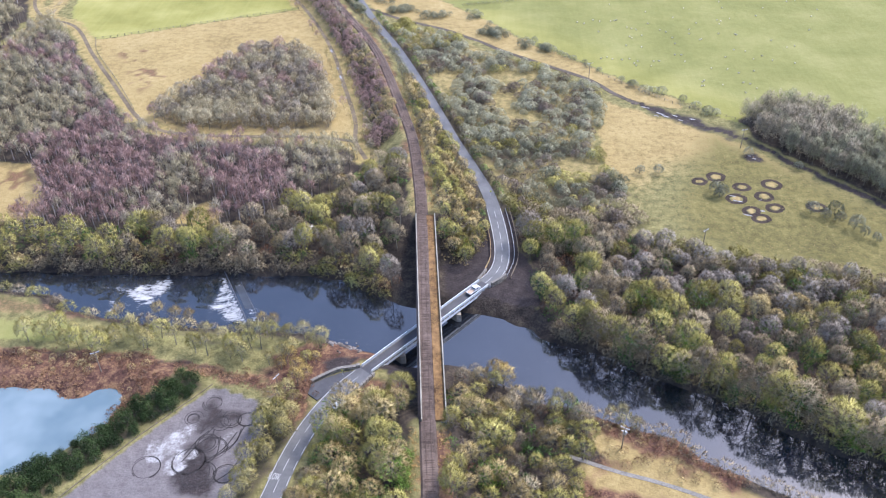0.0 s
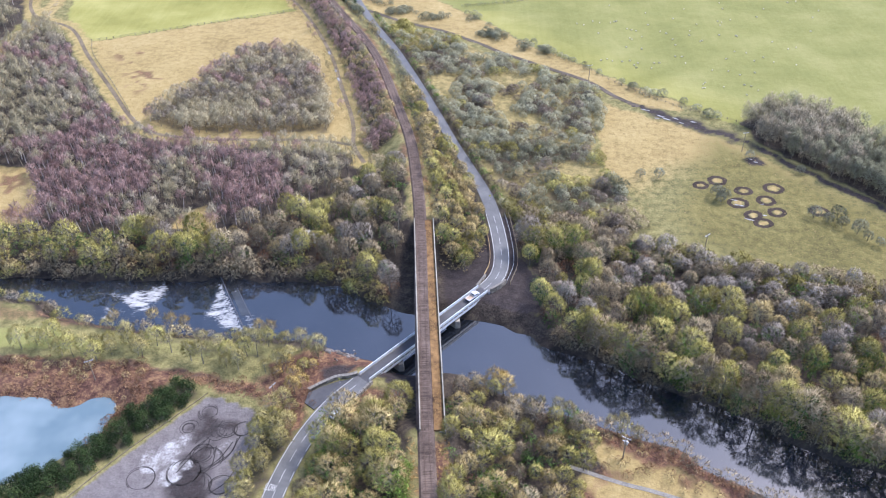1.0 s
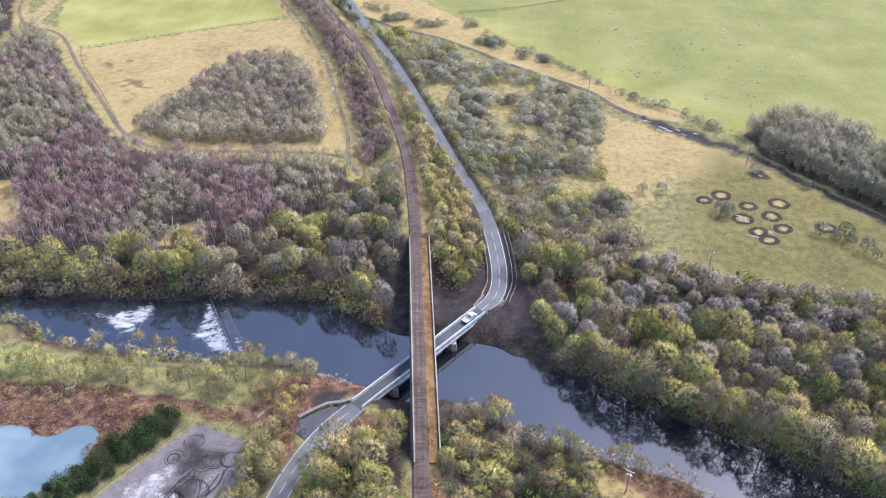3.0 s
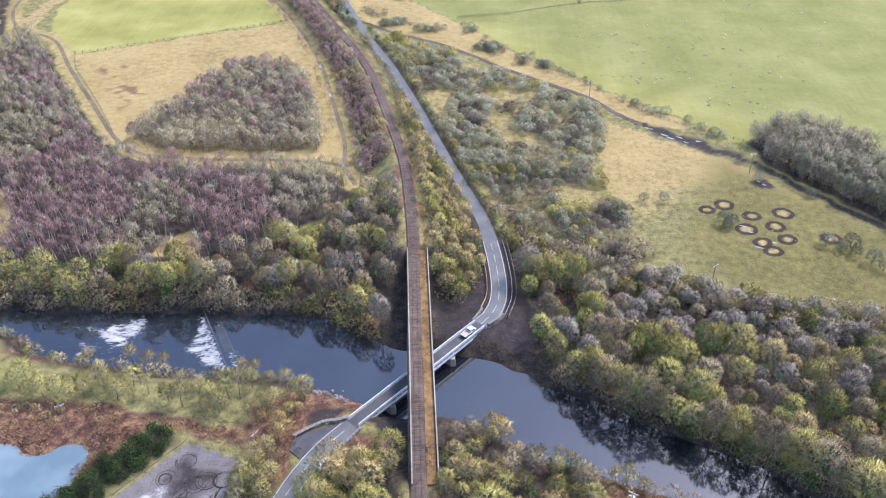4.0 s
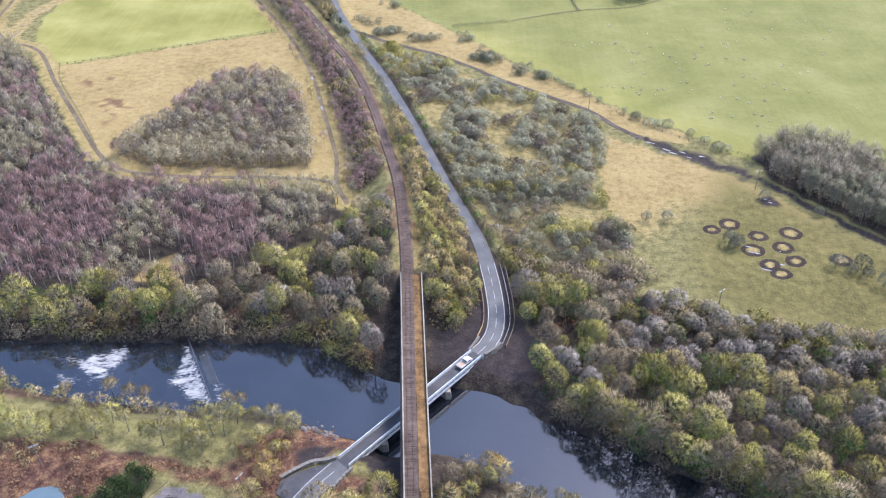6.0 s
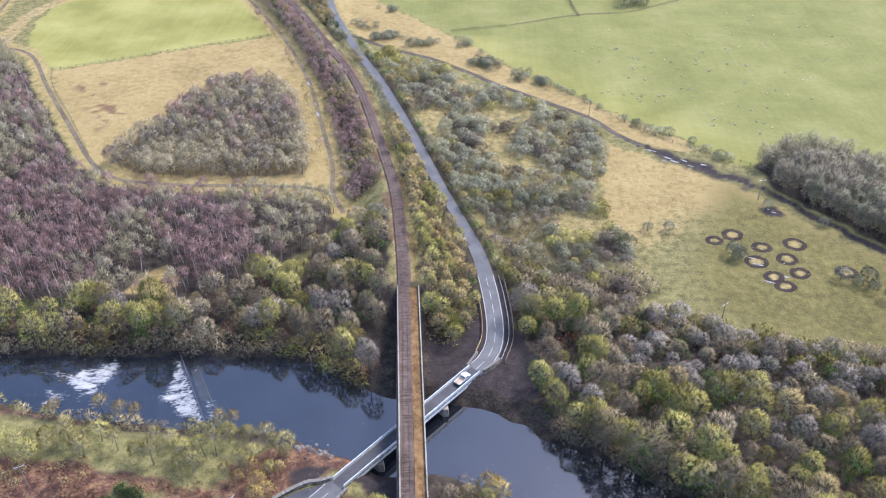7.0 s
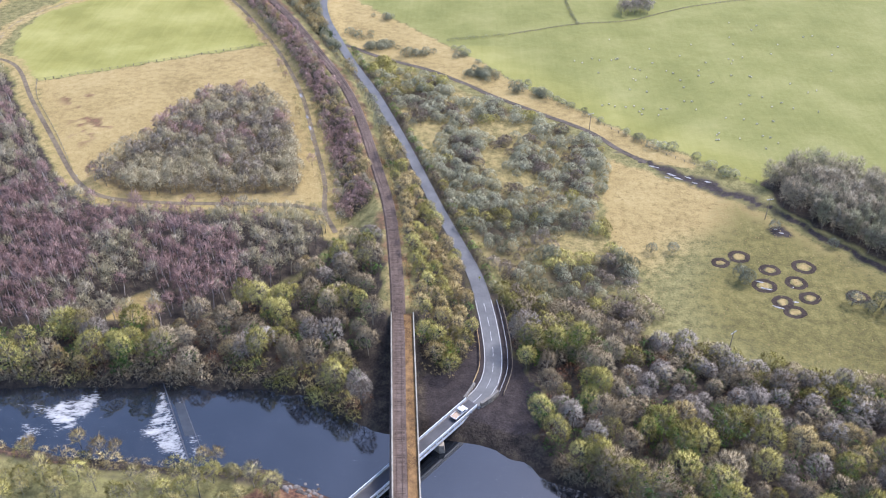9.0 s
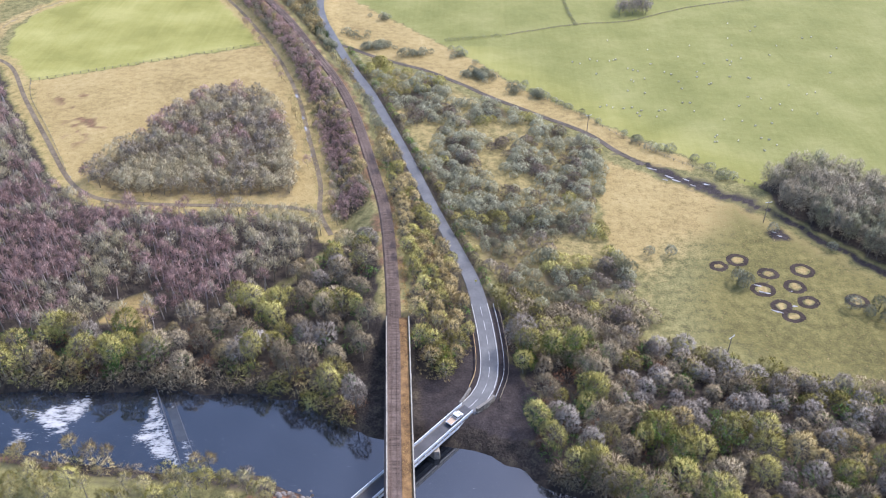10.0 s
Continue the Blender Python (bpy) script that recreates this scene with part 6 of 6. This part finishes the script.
first = sheep_model()
rng = np.random.RandomState(120)
flock = []
for cx, cy, n, sx, sy in ((78, 392, 16, 16, 10), (112, 372, 14, 15, 11), (96, 425, 16, 22, 14), (140, 410, 12, 16, 14), (60, 440, 10, 14, 12), (126, 450, 10, 22, 12), (160, 470, 8, 20, 16)):
    flock += [(cx + sx * u, cy + sy * v) for u, v in rng.normal(size=(n, 2)) * 0.8]
flock = [p for p in flock if inside(FIELD_EAST, np.array([p]))[0] and within(FIELD_EAST, np.array([p]))[0] > 4 and not inside(PLANTATION, np.array([p]))[0]]
for k, (x, y) in enumerate(flock):
    m = pose(x, y, height_at(x, y) - 0.02, 0, 0, rng.uniform(0, 360)) @ Matrix.Scale(0.88, 4)
    if k == 0:
        first.matrix_basis = m
    else:
        copy_thing(first, m)


# ---- vehicles ----
def wheel(parent, x, y, r=0.34):
    s = -1 if x < 0 else 1
    t = part("wheel", Shape().tube([(x - 0.11, y, r), (x + 0.11, y, r)], [r * 0.55, r * 0.55], 12), M_tyre, parent)
    part("tyre", Shape().tube([(x - 0.11, y, r), (x - 0.08, y, r), (x + 0.08, y, r), (x + 0.11, y, r)], [r * 0.9, r, r, r * 0.9], 16), M_tyre, t)
    part("rim", Shape().tube([(x + s * 0.08, y, r), (x + s * 0.125, y, r)], [r * 0.62, r * 0.55], 12), M_rim, t)


def profile_body(half, outline, inset=0.06):
    """A car body: a side outline (y, z) skinned across the width, pinched a little at the sides."""
    rings = []
    for x, k in ((-half, inset), (-half + 0.12, 0.0), (half - 0.12, 0.0), (half, inset)):
        cy, cz = sum(p[0] for p in outline) / len(outline), sum(p[1] for p in outline) / len(outline)
        rings.append([(x, cy + (y - cy) * (1 - k * 0.4), cz + (z - cz) * (1 - k)) for y, z in outline])
    return Shape().quads(rings)


def pickup(m):
    ob = thing("pickup_truck", "white pickup truck with a tan load bed on the bridge", "truck", m)
    part("chassis", Shape().box((-0.8, -2.5, 0.38), (0.8, 2.3, 0.62)), M_tyre, ob)
    part("cab", profile_body(0.93, [(0.1, 0.5), (2.55, 0.5), (2.6, 0.85), (2.45, 1.1), (1.75, 1.22), (1.2, 1.85), (0.35, 1.9), (0.1, 1.7)]), M_car_white, ob, "white painted cab")
    part("windscreen", Shape().quads([[(-0.78, 1.80, 1.24), (0.78, 1.80, 1.24), (0.7, 1.24, 1.84), (-0.7, 1.24, 1.84)], [(-0.78, 1.84, 1.27), (0.78, 1.84, 1.27), (0.7, 1.28, 1.87), (-0.7, 1.28, 1.87)]]), M_glass, ob)
    for s in (-1, 1):
        x = s * 0.92
        a, b = sorted((x, x + s * 0.03))
        part("side_window", Shape().box((a, 0.4, 1.2), (b, 1.35, 1.68), taper=0.005), M_glass, ob)
        part("mirror", Shape().box((min(s * 0.95, s * 1.15), 1.5, 1.15), (max(s * 0.95, s * 1.15), 1.6, 1.4)), M_tyre, ob)
        part("headlight", Shape().box((s * 0.7 - 0.14, 2.52, 0.78), (s * 0.7 + 0.14, 2.62, 0.95)), M_lamp, ob)
        part("tail_light", Shape().box((s * 0.85 - 0.07, -2.58, 0.75), (s * 0.85 + 0.07, -2.5, 0.95)), M_lamp_red, ob)
        part("side_board", Shape().box((s * 0.95 - 0.04, -2.5, 0.72), (s * 0.95 + 0.04, 0.02, 1.12)), M_car_white, ob)
        wheel(ob, s * 0.8, 1.7)
        wheel(ob, s * 0.8, -1.5)
    part("load_bed", Shape().box((-0.9, -2.5, 0.66), (0.9, 0.02, 0.84)), M_load, ob, "tan load bed")
    part("tailboard", Shape().box((-0.95, -2.56, 0.72), (0.95, -2.5, 1.1)), M_car_white, ob)
    part("rear_window", Shape().box((-0.7, 0.06, 1.25), (0.7, 0.09, 1.7)), M_glass, ob)


def hatchback(m, label):
    ob = thing("parked_car", label, "car", m)
    part("body", profile_body(0.86, [(-2.0, 0.35), (2.0, 0.35), (2.08, 0.65), (1.9, 0.88), (1.0, 0.98), (-1.95, 0.98), (-2.05, 0.7)]), M_car_white, ob, "white painted body")
    part("cabin", profile_body(0.76, [(1.05, 0.95), (0.35, 1.42), (-1.2, 1.46), (-1.85, 1.0), (-1.85, 0.95)], 0.12), M_car_white, ob)
    part("windscreen", Shape().quads([[(-0.64, 1.03, 1.01), (0.64, 1.03, 1.01), (0.58, 0.42, 1.40), (-0.58, 0.42, 1.40)], [(-0.64, 1.07, 1.03), (0.64, 1.07, 1.03), (0.58, 0.46, 1.43), (-0.58, 0.46, 1.43)]]), M_glass, ob)
    part("rear_window", Shape().quads([[(-0.6, -1.78, 1.07), (0.6, -1.78, 1.07), (0.55, -1.25, 1.43), (-0.55, -1.25, 1.43)], [(-0.6, -1.82, 1.09), (0.6, -1.82, 1.09), (0.55, -1.29, 1.46), (-0.55, -1.29, 1.46)]]), M_glass, ob)
    for s in (-1, 1):
        a, b = sorted((s * 0.72, s * 0.78))
        part("side_window", Shape().box((a, -1.35, 1.04), (b, 0.55, 1.34), taper=0.01), M_glass, ob)
        part("headlight", Shape().box((s * 0.62 - 0.14, 1.96, 0.66), (s * 0.62 + 0.14, 2.07, 0.8)), M_lamp, ob)
        part("tail_light", Shape().box((s * 0.66 - 0.1, -2.07, 0.7), (s * 0.66 + 0.1, -1.98, 0.9)), M_lamp_red, ob)
        wheel(ob, s * 0.76, 1.25, 0.31)
        wheel(ob, s * 0.76, -1.25, 0.31)


pickup(pose(-1.9, 211.2, 1.32, 0, 0, -39.5))
hatchback(pose(-38.2, 161.6, height_at(-38.2, 161.6), 0, 0, -38), "white hatchback parked beside the lane under trees")


# ---- road writing and signs ----
def slow_marking():
    font = bpy.data.curves.new("slow", "FONT")
    font.body, font.size, font.extrude, font.align_x = "SLOW", 1.5, 0.008, "CENTER"
    tmp = bpy.data.objects.new("slow", font)
    scene.collection.objects.link(tmp)
    me = bpy.data.meshes.new_from_object(tmp.evaluated_get(bpy.context.evaluated_depsgraph_get()))
    bpy.data.objects.remove(tmp)
    me.materials.clear()
    me.materials.append(M_line)
    ob = new("road_writing", me)
    ob.matrix_basis = Matrix.Translation((-51.5, 136.4, 0.79)) @ Matrix.Rotation(radians(-12), 4, "Z") @ Matrix.Diagonal((0.7, 2.0, 1, 1))
    tagged(ob, "white letters reading SLOW painted on the lane", "road marking", kind="structure")


slow_marking()
for (x, y, z), turn in (((3.6, 268.5, 0.6), 20), ((-38.8, 173.2, 1.0), -30)):
    ob = thing("road_sign", "small road sign on a grey post", "sign", pose(x, y, z, 0, 0, turn))
    part("post", Shape().tube([(0, 0, -0.4), (0, 0, 2.3)], [0.05, 0.05], 8), M_galv, ob)
    part("sign_face", Shape().tube([(0, -0.05, 1.95), (0, -0.08, 1.95)], [0.38, 0.38], 16), M_sign, ob, "yellow face")
